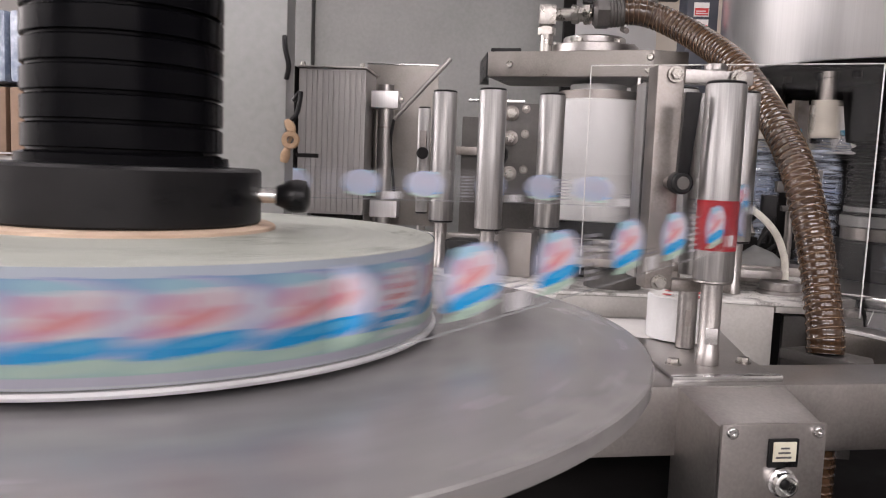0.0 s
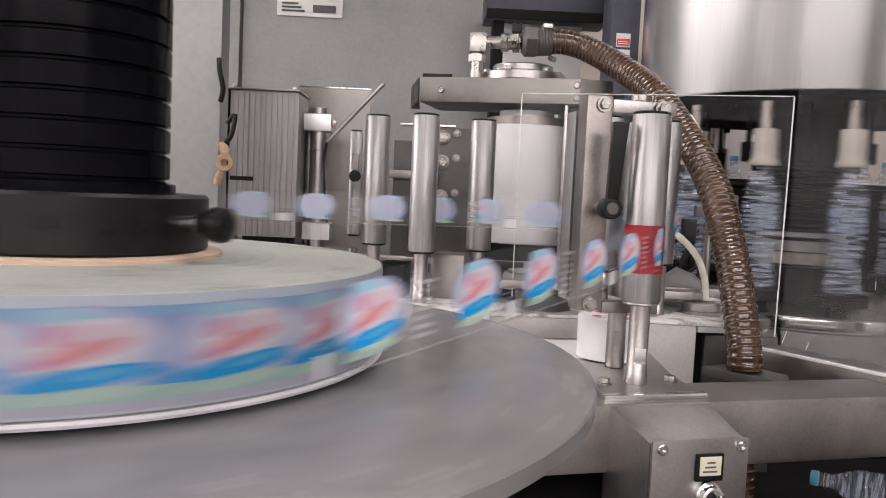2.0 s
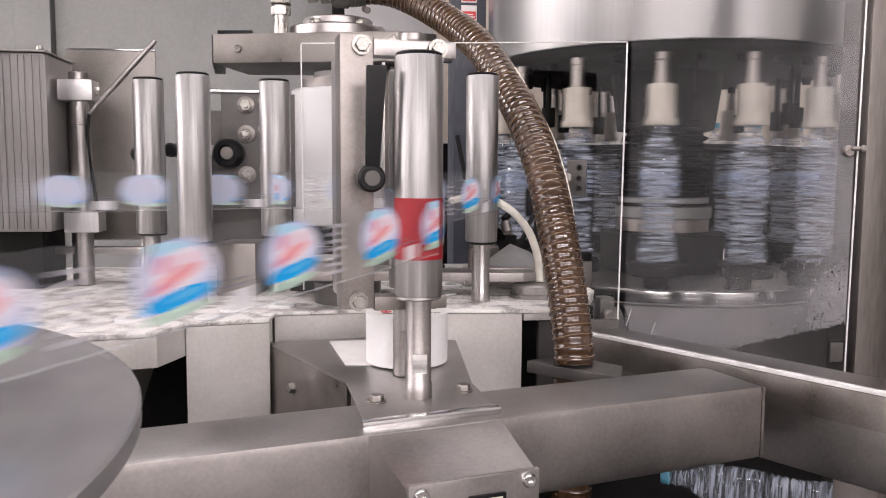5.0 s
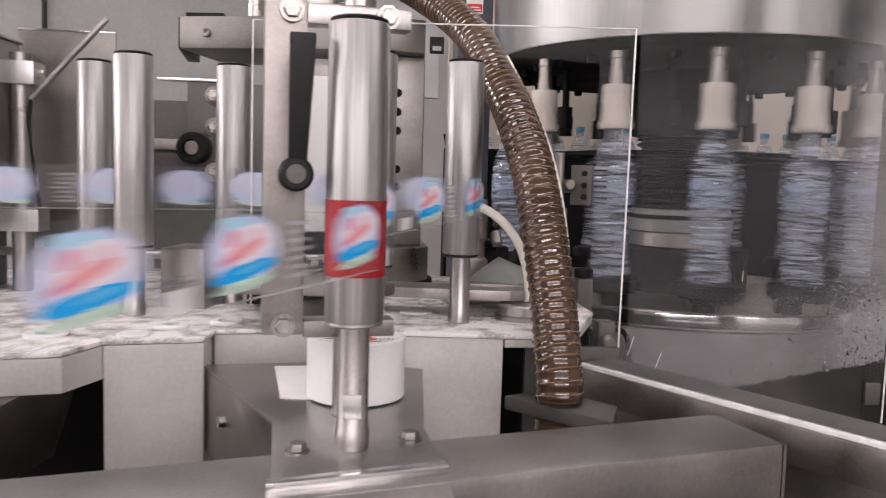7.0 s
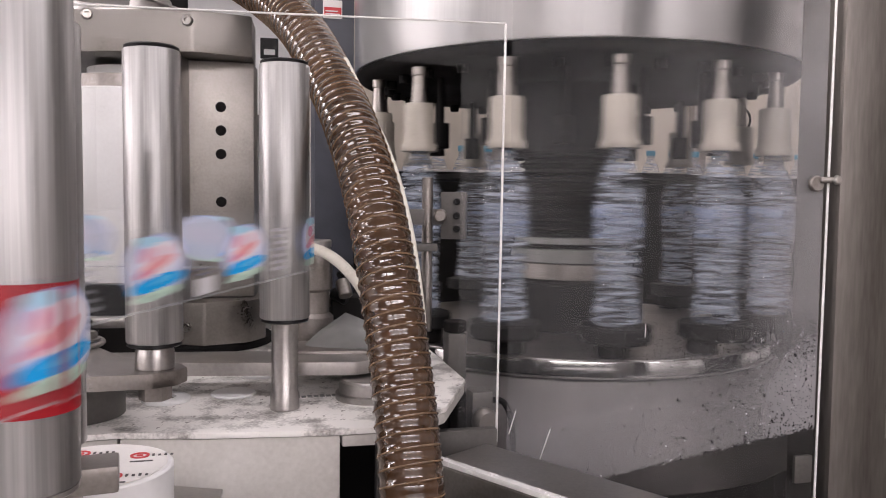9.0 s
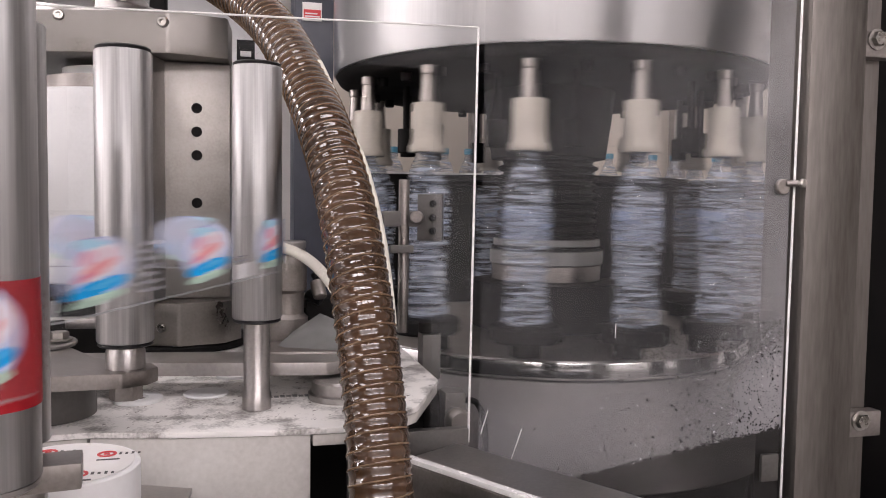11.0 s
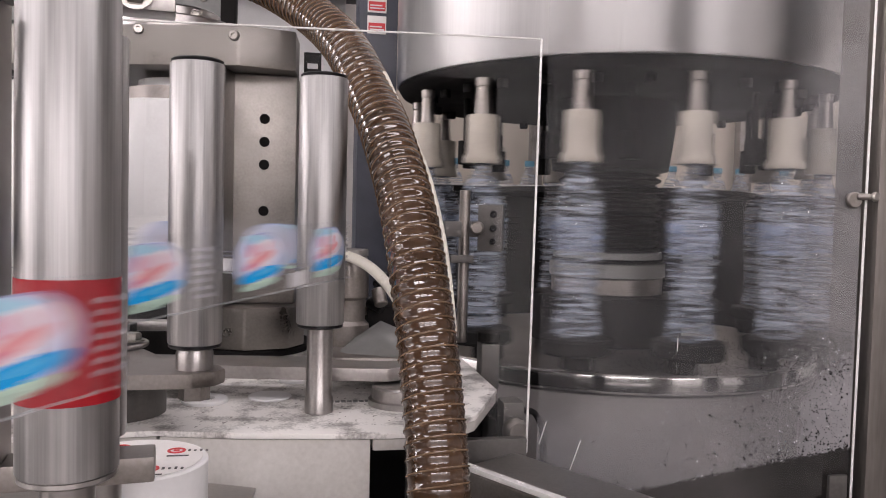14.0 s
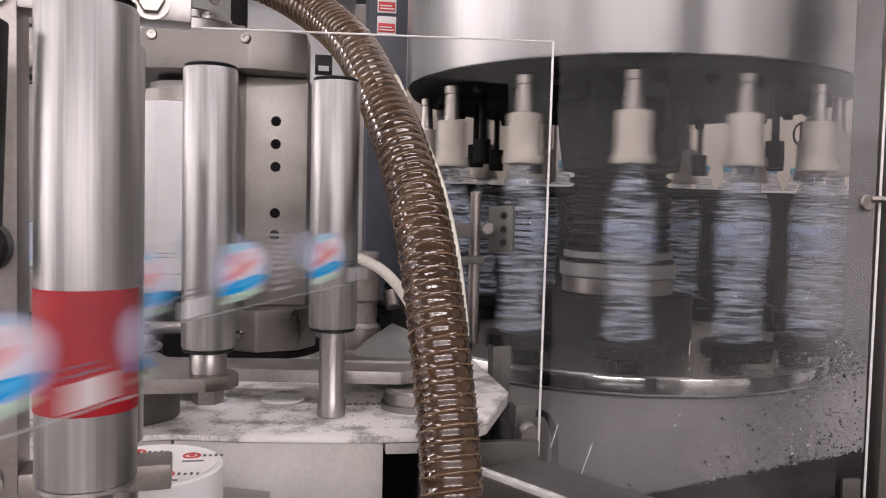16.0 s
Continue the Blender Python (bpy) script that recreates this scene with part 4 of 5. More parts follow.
# ---- deck fittings ----
def deck_fittings():
    for x, y, r in ((0.325, 1.19, 0.0195), (0.401, 1.27, 0.0155), (0.032, 1.054, 0.019), (0.132, 1.1, 0.017), (0.181, 1.125, 0.016)):
        w = thing("deck_bushing", "white-dusted flat ring bushing on the deck", "bushing", "deck bushings", at=(x, y, 0))
        part("ring", lathe([(0.0085, 1.1482), (r, 1.1482), (r, 1.1505), (r - 0.001, 1.1515), (0.0085, 1.1515), (0.0085, 1.1482)], 40), WHITE, w)
        part("bore", rod(0.0083, 1.1482, 1.149, 0.0002, 24), BLACK, w)
    for x, y, r in ((0.379, 1.2, 0.019), (0.108, 1.058, 0.015)):
        solid("blanking_disc", rod(r, 1.1482, 1.1505, 0.001, 40, (x, y, 0)), WHITE, "flat white painted round cap", "cap", "deck caps")
    c = thing("round_cover", "round steel cover with a milky air tube", "cover")
    part("cover", lathe([(0, 1.1482), (0.03, 1.1482), (0.03, 1.153), (0.027, 1.154), (0.027, 1.163), (0.025, 1.165), (0, 1.165)], 48, (0.493, 1.17, 0)), STEEL, c)
    part("tube", sweep(spline([(0.41, 1.33, 1.265), (0.437, 1.29, 1.272), (0.468, 1.245, 1.262), (0.491, 1.21, 1.235), (0.502, 1.19, 1.2), (0.503, 1.18, 1.1655)], 28), 0.0052, 14), TUBE, c, "milky plastic air tube")
    part("tube", sweep(spline([(0.425, 1.38, 1.36), (0.44, 1.36, 1.28), (0.46, 1.34, 1.22), (0.475, 1.31, 1.16), (0.48, 1.30, 1.15)], 24), 0.0035, 12), RUBBER, c, "thin black cable")
    # dusty valve cluster behind roller C
    v = thing("valve_cluster", "dusty grey valve and fittings on the deck", "valve")
    part("body", lathe([(0, 1.1485), (0.022, 1.1485), (0.022, 1.2), (0.018, 1.204), (0.018, 1.225), (0.021, 1.228), (0.021, 1.262), (0.019, 1.268), (0, 1.268)], 40, (0.452, 1.30, 0)), STEEL_DARK, v)
    part("cap", rod(0.02, 1.2685, 1.276, 0.001, 40, (0.452, 1.30, 0)), STEEL, v)
    part("foot", prism([(0.42, 1.27), (0.5, 1.28), (0.52, 1.34), (0.43, 1.35)], 1.1485, 1.168, 0.003), PAINT, v)
    for k in range(7):
        a = k * 0.9
        part("fitting", rod(0.005 + 0.001 * (k % 3), 0, 0.018, 0.001, 14, (0.485 + 0.012 * math.cos(a), 1.33 + 0.03 * math.sin(a), 1.165 + 0.014 * k), (math.cos(a * 1.7), -0.6, math.sin(a))), STEEL_DARK if k % 2 else BLACK, v)
    part("block", block(0.475, 0.505, 1.32, 1.36, 1.169, 1.215, 0.002), GLOOM, v)
    rnd = random.Random(9)
    heap = bmesh.new()
    ring = [heap.verts.new((0.487 + 0.045 * math.cos(a * 0.5236) * rnd.uniform(0.8, 1.1), 1.245 + 0.03 * math.sin(a * 0.5236) * rnd.uniform(0.8, 1.1), 1.1812)) for a in range(12)]
    mid = [heap.verts.new((0.485 + 0.024 * math.cos(a * 0.5236) * rnd.uniform(0.7, 1.2), 1.255 + 0.017 * math.sin(a * 0.5236), 1.193 + rnd.uniform(0, 0.006))) for a in range(12)]
    tip = heap.verts.new((0.482, 1.262, 1.208))
    for a in range(12):
        b = (a + 1) % 12
        heap.faces.new((ring[a], ring[b], mid[b], mid[a]))
        heap.faces.new((mid[a], mid[b], tip))
    part("caked_mound", heap, WALLGREY, v, "mound of caked grey dust")
    part("ledge", prism([(0.43, 1.215), (0.545, 1.2), (0.556, 1.235), (0.54, 1.275), (0.43, 1.269)], 1.1683, 1.181, 0.002), STEEL_DARK, v, "dusty steel ledge")
    m = thing("deck_marking", "row of small worn dark marks on the deck", "marking")
    for j in range(7):
        part("mark", block(0.43 + 0.0052 * j, 0.4338 + 0.0052 * j, 1.178, 1.185 - 0.002 * (j % 2), 1.1482, 1.1486, 0), WALLGREY, m)
    # swarf and dust
    rnd = random.Random(4)
    bm = bmesh.new()
    for _ in range(420):
        x, y = rnd.uniform(0.2, 0.58), rnd.uniform(1.1, 1.34)
        s = rnd.uniform(0.0006, 0.0026)
        q = [bm.verts.new((x + s * math.cos(a + rnd.uniform(-0.4, 0.4)), y + s * math.sin(a), 1.1483 + (0.0006 if i == 0 else 0))) for i, a in enumerate((0, 2.1, 4.2))]
        bm.faces.new(q)
    solid("deck_dust", bm, STEEL_DARK, "grey dust and flakes on the deck", "dust", kind="stuff", smooth=0)


deck_fittings()


# ---- the labelling head ----
def label_head():
    YA = -15.0
    h = thing("labelling_head", "stainless labelling head with drilled side plate and top arm", "machine")
    part("top_arm", prism([(0.062, 1.456), (0.335, 1.383), (0.396, 1.40), (0.4, 1.46), (0.395, 1.56), (0.10, 1.60)], 1.468, 1.512, 0.003), HEADSTEEL, h)
    part("arm_end", prism([(0.0598, 1.459), (0.0615, 1.458), (0.0618, 1.6), (0.044, 1.6)], 1.469, 1.511, 0.0005), BLACK, h, "black end plate")
    part("top_cover", prism([(0.066, 1.475), (0.12, 1.466), (0.12, 1.6), (0.09, 1.6)], 1.5125, 1.521, 0.002), BLACK, h)
    side = part("side_plate", prism([(0.325, 1.428), (0.398, 1.428), (0.402, 1.47), (0.40, 1.54), (0.325, 1.54)], 1.205, 1.467, 0.003), HEADSTEEL, h)
    for z in (1.417, 1.391, 1.365, 1.312, 1.287):
        part("hole", rod(0.0058, 0, 0.0012, 0.0002, 24, (0.362, 1.4285, z), (0, -1, 0)), GLOOM, side, "drilled hole")
    foot = part("foot", prism([(0.305, 1.40), (0.345, 1.385), (0.392, 1.40), (0.41, 1.43), (0.41, 1.54), (0.305, 1.54)], 1.1575, 1.2045, 0.003), HEADSTEEL, h)
    part("screw", screwhead(0.005, 0.004, (0.327, 1.3915, 1.178), (-0.35, -0.94, 0)), ZINC, foot)
    part("base_ring", rod(0.085, 1.1485, 1.157, 0.002, 64, (0.335, 1.47, 0)), GLOOM, h)
    part("screw", screwhead(0.006, 0.005, (0.331, 1.3855, 1.50), (-0.26, -0.97, 0)), ZINC, h)
    part("screw", screwhead(0.006, 0.005, (0.101, 1.446, 1.489), (-0.26, -0.97, 0)), ZINC, h)
    part("name_tag", block(0.405, 0.425, 1.436, 1.44, 1.474, 1.497, 0.001), BLACK, h, "small black plate with pale marks")
    part("tag_mark", block(0.409, 0.421, 1.4345, 1.4355, 1.478, 1.484, 0), WHITE, h)
    part("upright", block(0.318, 0.3235, 1.39, 1.43, 1.2, 1.467, 0.001, YA), STEEL, h)
    # vacuum drum
    d = thing("vacuum_drum", "smooth white label transfer drum under the head", "drum", at=(0.262, 1.50, 0))
    part("shell", lathe([(0, 1.222), (0.084, 1.222), (0.086, 1.224), (0.086, 1.432), (0.084, 1.434), (0, 1.434)], 80), WHITE, d)
    part("flange", lathe([(0, 1.4345), (0.07, 1.4345), (0.07, 1.45), (0, 1.45)], 64), STEEL_DARK, d)
    part("disc", lathe([(0, 1.4505), (0.05, 1.4505), (0.05, 1.462), (0, 1.462)], 64), WHITE, d)
    part("base", lathe([(0, 1.1485), (0.09, 1.1485), (0.09, 1.2215), (0, 1.2215)], 64), GLOOM, d)
    # bearing block on the arm
    t = thing("bearing_cap", "stacked round bearing cap with bolts on the top arm", "bearing", at=(0.25, 1.50, 0))
    part("flange", rod(0.078, 1.5125, 1.53, 0.002, 64), STEEL, t)
    part("hub", rod(0.055, 1.5305, 1.545, 0.002, 64), STEEL, t)
    for a in range(6):
        bolt("bolt", 0.0065, 0.007, (0.066 * math.cos(a * 1.05), 0.066 * math.sin(a * 1.05), 1.5305), (0, 0, 1), t)
    # drive unit with rows of bolts
    g = thing("gripper_plate", "grey steel plate with paired spring bolts", "plate")
    part("plate", block(0.07, 0.19, 1.468, 1.482, 1.25, 1.425, 0.002), DULL, g)
    part("top_strip", block(0.03, 0.13, 1.466, 1.483, 1.4255, 1.43, 0.001), CHROME, g)
    for z in (1.407, 1.363, 1.3):
        for x, r in ((0.108, 0.0135), (0.1335, 0.0075)):
            at = (x, 1.4675, z + (0.008 if x > 0.12 else 0))
            w = part("washer", lathe([(0, 0), (r, 0), (r, 0.003), (r * 0.93, 0.0035), (0, 0.0035)], 28, at, (0, -1, 0)), STEEL_DARK, g)
            part("nut", lathe([(0, 0.0036), (r * 0.66, 0.0036), (r * 0.66, 0.009), (r * 0.58, 0.01), (0, 0.01)], 6, at, (0, -1, 0)), ZINC, w)
            part("stud", rod(r * 0.36, 0.01, 0.016, 0.0006, 16, at, (0, -1, 0)), ZINC, w)
    kn = part("knob", lathe([(0, 0), (0.021, 0), (0.022, 0.002), (0.022, 0.02), (0.019, 0.024), (0.012, 0.024), (0.011, 0.01), (0, 0.01)], 32, (0.084, 1.4675, 1.333), (-0.2, -1, 0)), BLACK, g, "black round knob with a steel bore")
    part("bore", rod(0.0105, 0.0102, 0.021, 0.001, 24, (0.084, 1.4675, 1.333), (-0.2, -1, 0)), STEEL_DARK, kn)
    part("knob", rod(0.011, 0, 0.02, 0.003, 28, (0.0, 1.4675, 1.337), (-0.2, -1, 0)), BLACK, g)
    part("knob_arm", block(-0.004, 0.069, 1.47, 1.48, 1.33, 1.345, 0.001), STEEL_DARK, g)
    part("housing", block(0.02, 0.2, 1.485, 1.6, 1.16, 1.4, 0.003), DULL, g)
    lo = thing("lower_blocks", "dark steel guide blocks under the film line", "block")
    part("block", block(0.02, 0.06, 1.2, 1.25, 1.1485, 1.2, 0.002, -10), GLOOM, lo)
    part("block", block(0.10, 0.15, 1.21, 1.28, 1.1485, 1.215, 0.002, -10), STEEL_DARK, lo)
    part("block", block(0.19, 0.24, 1.24, 1.32, 1.1485, 1.2, 0.002, -10), GLOOM, lo)
    part("rail", block(-0.3, 0.3, 1.335, 1.352, 1.19, 1.2, 0.002, -4), STEEL, lo)


label_head()


def left_group():
    m = thing("ribbed_motor", "grey ribbed aluminium motor housing", "motor")
    body = block(-0.232, -0.125, 1.29, 1.40, 1.225, 1.455, 0.003)
    part("body", body, CASTALU, m)
    for k in range(12):
        x = -0.226 + 0.0087 * k
        part("rib", block(x, x + (0.0074, 0.0079, 0.0066)[k % 3], 1.2877, 1.2898, 1.229, 1.452, 0.0006), CASTALU, m)
    part("top_plate", block(-0.235, -0.122, 1.2845, 1.405, 1.4555, 1.4585, 0.001), STEEL, m)
    part("screw", screwhead(0.004, 0.004, (-0.225, 1.29, 1.4602), (0, 0, 1)), ZINC, m)
    part("screw", screwhead(0.004, 0.004, (-0.13, 1.29, 1.4602), (0, 0, 1)), ZINC, m)
    part("side_plate", block(-0.245, -0.2365, 1.285, 1.4, 1.24, 1.457, 0.001), GLOOM, m)
    part("foot", block(-0.21, -0.14, 1.3, 1.39, 1.1485, 1.2245, 0.002), GLOOM, m)
    c = thing("clamp_post", "steel post with two square clamp blocks", "post")
    part("post", rod(0.0125, 1.1485, 1.437, 0.001, 32, (-0.098, 1.335, 0)), STEEL, c)
    part("clamp", block(-0.1195, -0.0755, 1.315, 1.352, 1.398, 1.4255, 0.002), SHEET, c)
    part("clamp", block(-0.1175, -0.0725, 1.315, 1.352, 1.222, 1.249, 0.002), SHEET, c)
    part("collar", rod(0.0135, 1.366, 1.37, 0.0006, 32, (-0.098, 1.335, 0)), STEEL_DARK, c)
    bolt("bolt", 0.005, 0.006, (-0.075, 1.33, 1.412), (1, 0, 0), c)
    part("rear_post", rod(0.008, 1.1485, 1.41, 0.001, 24, (-0.117, 1.372, 0)), STEEL_DARK, c)
    part("slanted_rod", between(0.0036, (-0.083, 1.325, 1.381), (0.006, 1.325, 1.48)), STEEL, c, "thin slanted feeler rod")
    part("cable", sweep(spline([(-0.083, 1.325, 1.381), (-0.088, 1.33, 1.34), (-0.083, 1.335, 1.29), (-0.08, 1.34, 1.25)], 20), 0.0022, 10), RUBBER, c)
    p = thing("back_plate", "thin grey steel back plate", "plate")
    part("plate", block(-0.152, -0.024, 1.462, 1.466, 1.2, 1.484, 0.0006), HEADSTEEL, p)
    part("bright_edge", block(-0.152, -0.024, 1.461, 1.467, 1.4845, 1.487, 0.0005), CHROME, p)
    s = thing("steel_post", "wide folded stainless post behind the reel", "post")
    part("post", block(-0.36, -0.172, 1.0, 1.04, 0.0, 2.2, 0.003), WALLGREY, s)
    r = thing("rope_hook", "knotted tan cord and black clip on the post edge", "cord")
    part("knot", join(sweep(spline([(-0.166, 0.985, 1.355), (-0.158, 0.978, 1.342), (-0.162, 0.976, 1.325), (-0.168, 0.98, 1.306)], 16), lambda i: 0.004 + 0.002 * math.sin(i * 0.6), 10), lathe([(0.0045, -0.003), (0.0095, -0.003), (0.011, 0), (0.0095, 0.003), (0.0045, 0.003), (0.0045, -0.003)], 20, (-0.158, 0.972, 1.332), (0.1, -1, 0))), ROPE, r)
    part("clip", sweep(spline([(-0.168, 0.985, 1.405), (-0.164, 0.98, 1.42), (-0.168, 0.978, 1.44), (-0.171, 0.985, 1.455)], 14), 0.0032, 10), BLACK, r)
    part("clip", sweep(spline([(-0.16, 0.99, 1.38), (-0.15, 0.985, 1.39), (-0.154, 0.984, 1.365), (-0.162, 0.985, 1.355)], 14), 0.003, 10), BLACK, r)
    part("lever", block(-0.155, -0.128, 0.985, 0.992, 1.312, 1.317, 0.001), GLOOM, r)


left_group()


# ---- hose ----
def hose():
    h = thing("suction_hose", "brown ribbed suction hose arching down to the beam", "hose")
    pts = spline([(0.262, 1.45, 1.581), (0.318, 1.448, 1.583), (0.366, 1.435, 1.566), (0.414, 1.37, 1.523), (0.444, 1.288, 1.475), (0.465, 1.22, 1.417), (0.4765, 1.16, 1.369), (0.486, 1.108, 1.312), (0.493, 1.067, 1.24), (0.497, 1.038, 1.176), (0.498, 1.016, 1.126), (0.498, 1.01, 1.0985)], 560)
    part("wall", sweep(pts, lambda i: 0.0218 + 0.0005 * math.sin(2 * math.pi * i / 7.37), 28), HOSE, h)
    side = None
    line = []
    turns = 76
    for i, p in enumerate(pts):
        d = (pts[min(i + 1, 559)] - pts[max(i - 1, 0)]).normalized()
        side = (d.orthogonal() if side is None else side - d * side.dot(d)).normalized()
        line.append((p, side.copy(), d.cross(side)))
    coil = []
    for k in range(turns * 20):
        f = k / (turns * 20 - 1) * 558
        i = int(f)
        p = line[i][0].lerp(line[i + 1][0], f - i)
        a = 2 * math.pi * k / 20
        coil.append(p + 0.0221 * (line[i][1] * math.cos(a) + line[i][2] * math.sin(a)))
    part("spiral", sweep(coil, 0.00075, 6), HOSERIB, h, "paler moulded spiral")
    part("cuff", sweep(pts[:22], lambda i: 0.0245 - 0.0012 * (i % 4 == 0), 28), DULL, h, "dark ribbed clamp cuff")
    part("cuff_nut", lathe([(0, -0.022), (0.02, -0.022), (0.0275, -0.016), (0.0275, 0.004), (0.024, 0.006), (0, 0.006)], 6, (0.262, 1.45, 1.581), (1, 0, 0)), DULL, h, "grey hexagon coupling nut")
    part("clamp_screw", rod(0.005, 0, 0.022, 0.001, 12, (0.29, 1.44, 1.553), (0.2, -1, -0.3)), STEEL_DARK, h)
    part("clip", block(0.275, 0.292, 1.435, 1.465, 1.6045, 1.612, 0.001), STEEL, h)
    low = [Vector((0.498, 1.01, 1.0845 - 0.19 * i / 120)) for i in range(121)]
    part("lower_wall", sweep(low, lambda i: 0.0218 + 0.0009 * (i % 7 == 0), 24), HOSE, h)
    w = part("wire", sweep(spline([(0.476, 1.225, 1.44), (0.489, 1.178, 1.395), (0.5035, 1.135, 1.345), (0.512, 1.1, 1.29), (0.5155, 1.075, 1.235), (0.515, 1.065, 1.21)], 40), 0.0036, 10), TUBE, h, "pale cable tied along the hose")
    e = thing("hose_elbow", "zinc pipe elbow and coupling on the arm", "fitting")
    part("riser", between(0.011, (0.163, 1.47, 1.5125), (0.163, 1.47, 1.56)), ZINC, e)
    part("nut", lathe([(0, 1.545), (0.0155, 1.545), (0.0155, 1.557), (0, 1.557)], 6, (0.163, 1.47, 0)), ZINC, e)
    part("elbow", join(block(0.148, 0.178, 1.455, 1.485, 1.5605, 1.596, 0.006), between(0.011, (0.178, 1.47, 1.58), (0.24, 1.455, 1.58))), ZINC, e)
    part("coupling", lathe([(0, 0), (0.0165, 0), (0.0165, 0.012), (0.013, 0.013), (0.013, 0.02), (0.018, 0.021), (0.018, 0.032), (0, 0.032)], 8, (0.205, 1.463, 1.58), (1, -0.24, 0)), ZINC, e)
    part("tap", block(0.222, 0.24, 1.452, 1.465, 1.598, 1.615, 0.002), BLACK, e)


hose()


# ---- guards ----
def guards():
    g = thing("acrylic_guard", "clear acrylic guard panel with bright sawn edges", "panel")
    bm = bmesh.new()
    outline = [(0.207, 1.17), (0.288, 1.17), (0.288, 1.43), (0.575, 1.43), (0.575, 1.1), (0.6125, 1.1), (0.615, 1.47), (0.207, 1.447)]
    f = bm.faces.new([bm.verts.new((x, 1.103, z)) for x, z in outline])
    up = bmesh.ops.extrude_face_region(bm, geom=[f])
    bmesh.ops.translate(bm, vec=(0, 0.004, 0), verts=[v for v in up["geom"] if isinstance(v, bmesh.types.BMVert)])
    part("sheet", bm, PLEXI, g, smooth=0)
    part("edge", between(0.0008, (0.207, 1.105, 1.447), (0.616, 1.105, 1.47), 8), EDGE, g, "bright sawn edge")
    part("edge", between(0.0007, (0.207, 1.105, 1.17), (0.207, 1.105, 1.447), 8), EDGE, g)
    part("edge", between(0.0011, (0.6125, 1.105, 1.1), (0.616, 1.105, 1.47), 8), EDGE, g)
    part("screw", screwhead(0.004, 0.003, (0.283, 1.1025, 1.4445), (0, -1, 0)), ZINC, g)
    g.matrix_world = Matrix.Translation((0.207, 1.105, 0)) @ Matrix.Rotation(radians(9.74), 4, "Z") @ Matrix.Translation((-0.207, -1.105, 0))
    d = thing("guard_door", "splashed clear acrylic door of the filling carousel", "door")
    swing = Matrix.Translation((0.6145, 1.1745, 0)) @ Matrix.Rotation(radians(-15.2), 4, "Z")
    part("pane", block(0.002, 0.274, 0.0, 0.005, 1.05, 1.68, 0), DUSTY, d, smooth=0).matrix_local = swing
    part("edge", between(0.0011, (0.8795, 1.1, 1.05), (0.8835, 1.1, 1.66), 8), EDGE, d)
    latch = part("latch", join(rod(0.007, 0, 0.005, 0.001, 28, (0.870, 1.1035, 1.334), (0, -1, 0)), between(0.0028, (0.872, 1.099, 1.337), (0.882, 1.095, 1.337))), STEEL_DARK, d, "worn turning latch")
    part("latch_pin", rod(0.0042, 0, 0.004, 0.001, 20, (0.882, 1.0925, 1.337), (0.3, -1, 0)), ZINC, latch)
    part("corner_plate", block(0.858, 0.876, 1.099, 1.1035, 1.07, 1.095, 0.003), DULL, d)
    rnd = random.Random(11)
    bm = bmesh.new()
    for _ in range(6500):
        kind = rnd.random()
        x = 0.004 + 0.268 * (rnd.random() ** 0.45)
        f = x / 0.274
        if kind < 0.4:
            z = 1.168 + 0.03 * f + rnd.gauss(0, 0.008 + 0.01 * f)
            r = rnd.uniform(0.0002, 0.0005)
        elif kind < 0.75:
            z = 1.0455 + 0.266 * x + 0.1 * rnd.random() ** 1.6
            r = rnd.uniform(0.0002, 0.0005) * (2.2 if rnd.random() < 0.12 else 1)
        else:
            x = rnd.uniform(0.004, 0.272)
            z = rnd.uniform(1.07, 1.66)
            r = rnd.uniform(0.00018, 0.0004)
        tip = bm.verts.new((x, -0.0004 - r * 0.6, z))
        ring = [bm.verts.new((x + r * math.cos(k * 1.2566), -0.0004, z + r * rnd.uniform(0.8, 1.5) * math.sin(k * 1.2566))) for k in range(5)]
        for k in range(5):
            bm.faces.new((ring[k], ring[(k + 1) % 5], tip))
    for x, z, dx, dz in ((0.031, 1.082, 0.01, 0.031), (0.004, 1.108, 0.006, 0.021), (0.123, 1.197, 0.0003, 0.012)):
        part("scratch", between(0.0004, (x, -0.0006, z), (x + dx, -0.0006, z + dz), 6, 0.0001), EDGE, d, "pale scratch").matrix_local = swing
    sp = part("splashes", bm, DROP, d, "dried water splashes")
    sp.matrix_local = swing
    tagged(sp, kind="stuff")
    p = thing("door_post", "stainless square post with hinges beside the door", "post")
    part("post", block(0.887, 0.945, 1.092, 1.15, 0.0, 2.1, 0.004), POSTSTEEL, p)
    part("strip", block(0.949, 0.985, 1.12, 1.16, 0.0, 2.1, 0.003), POSTSTEEL, p)
    for z in (1.465, 1.115):
        hg = part("hinge", block(0.94, 0.99, 1.105, 1.119, z - 0.012, z + 0.012, 0.002), STEEL_DARK, p)
        part("hinge_bolt", hexhead(0.007, 0.006, (0.966, 1.1045, z + 0.004), (0, -1, 0)), ZINC, hg)
    # Near-black body stands in for the dark room beyond the post.
    q = thing("dark_machine", "near-black block for the dark room beyond the post", "machine")
    part("body", block(1.24, 1.9, 1.3, 1.42, 0.0, 2.2, 0.01), GLOOM, q)
    for z in (1.34, 1.24, 1.12):
        part("bar", block(1.24, 1.6, 1.285, 1.2985, z, z + 0.012, 0.001), STEEL_DARK, q)
    part("bar", between(0.012, (1.24, 1.28, 1.45), (1.4, 1.28, 1.42)), GLOOM, q)
    f = thing("fallen_bottles", "crushed clear water bottle lying under the beam", "bottle")
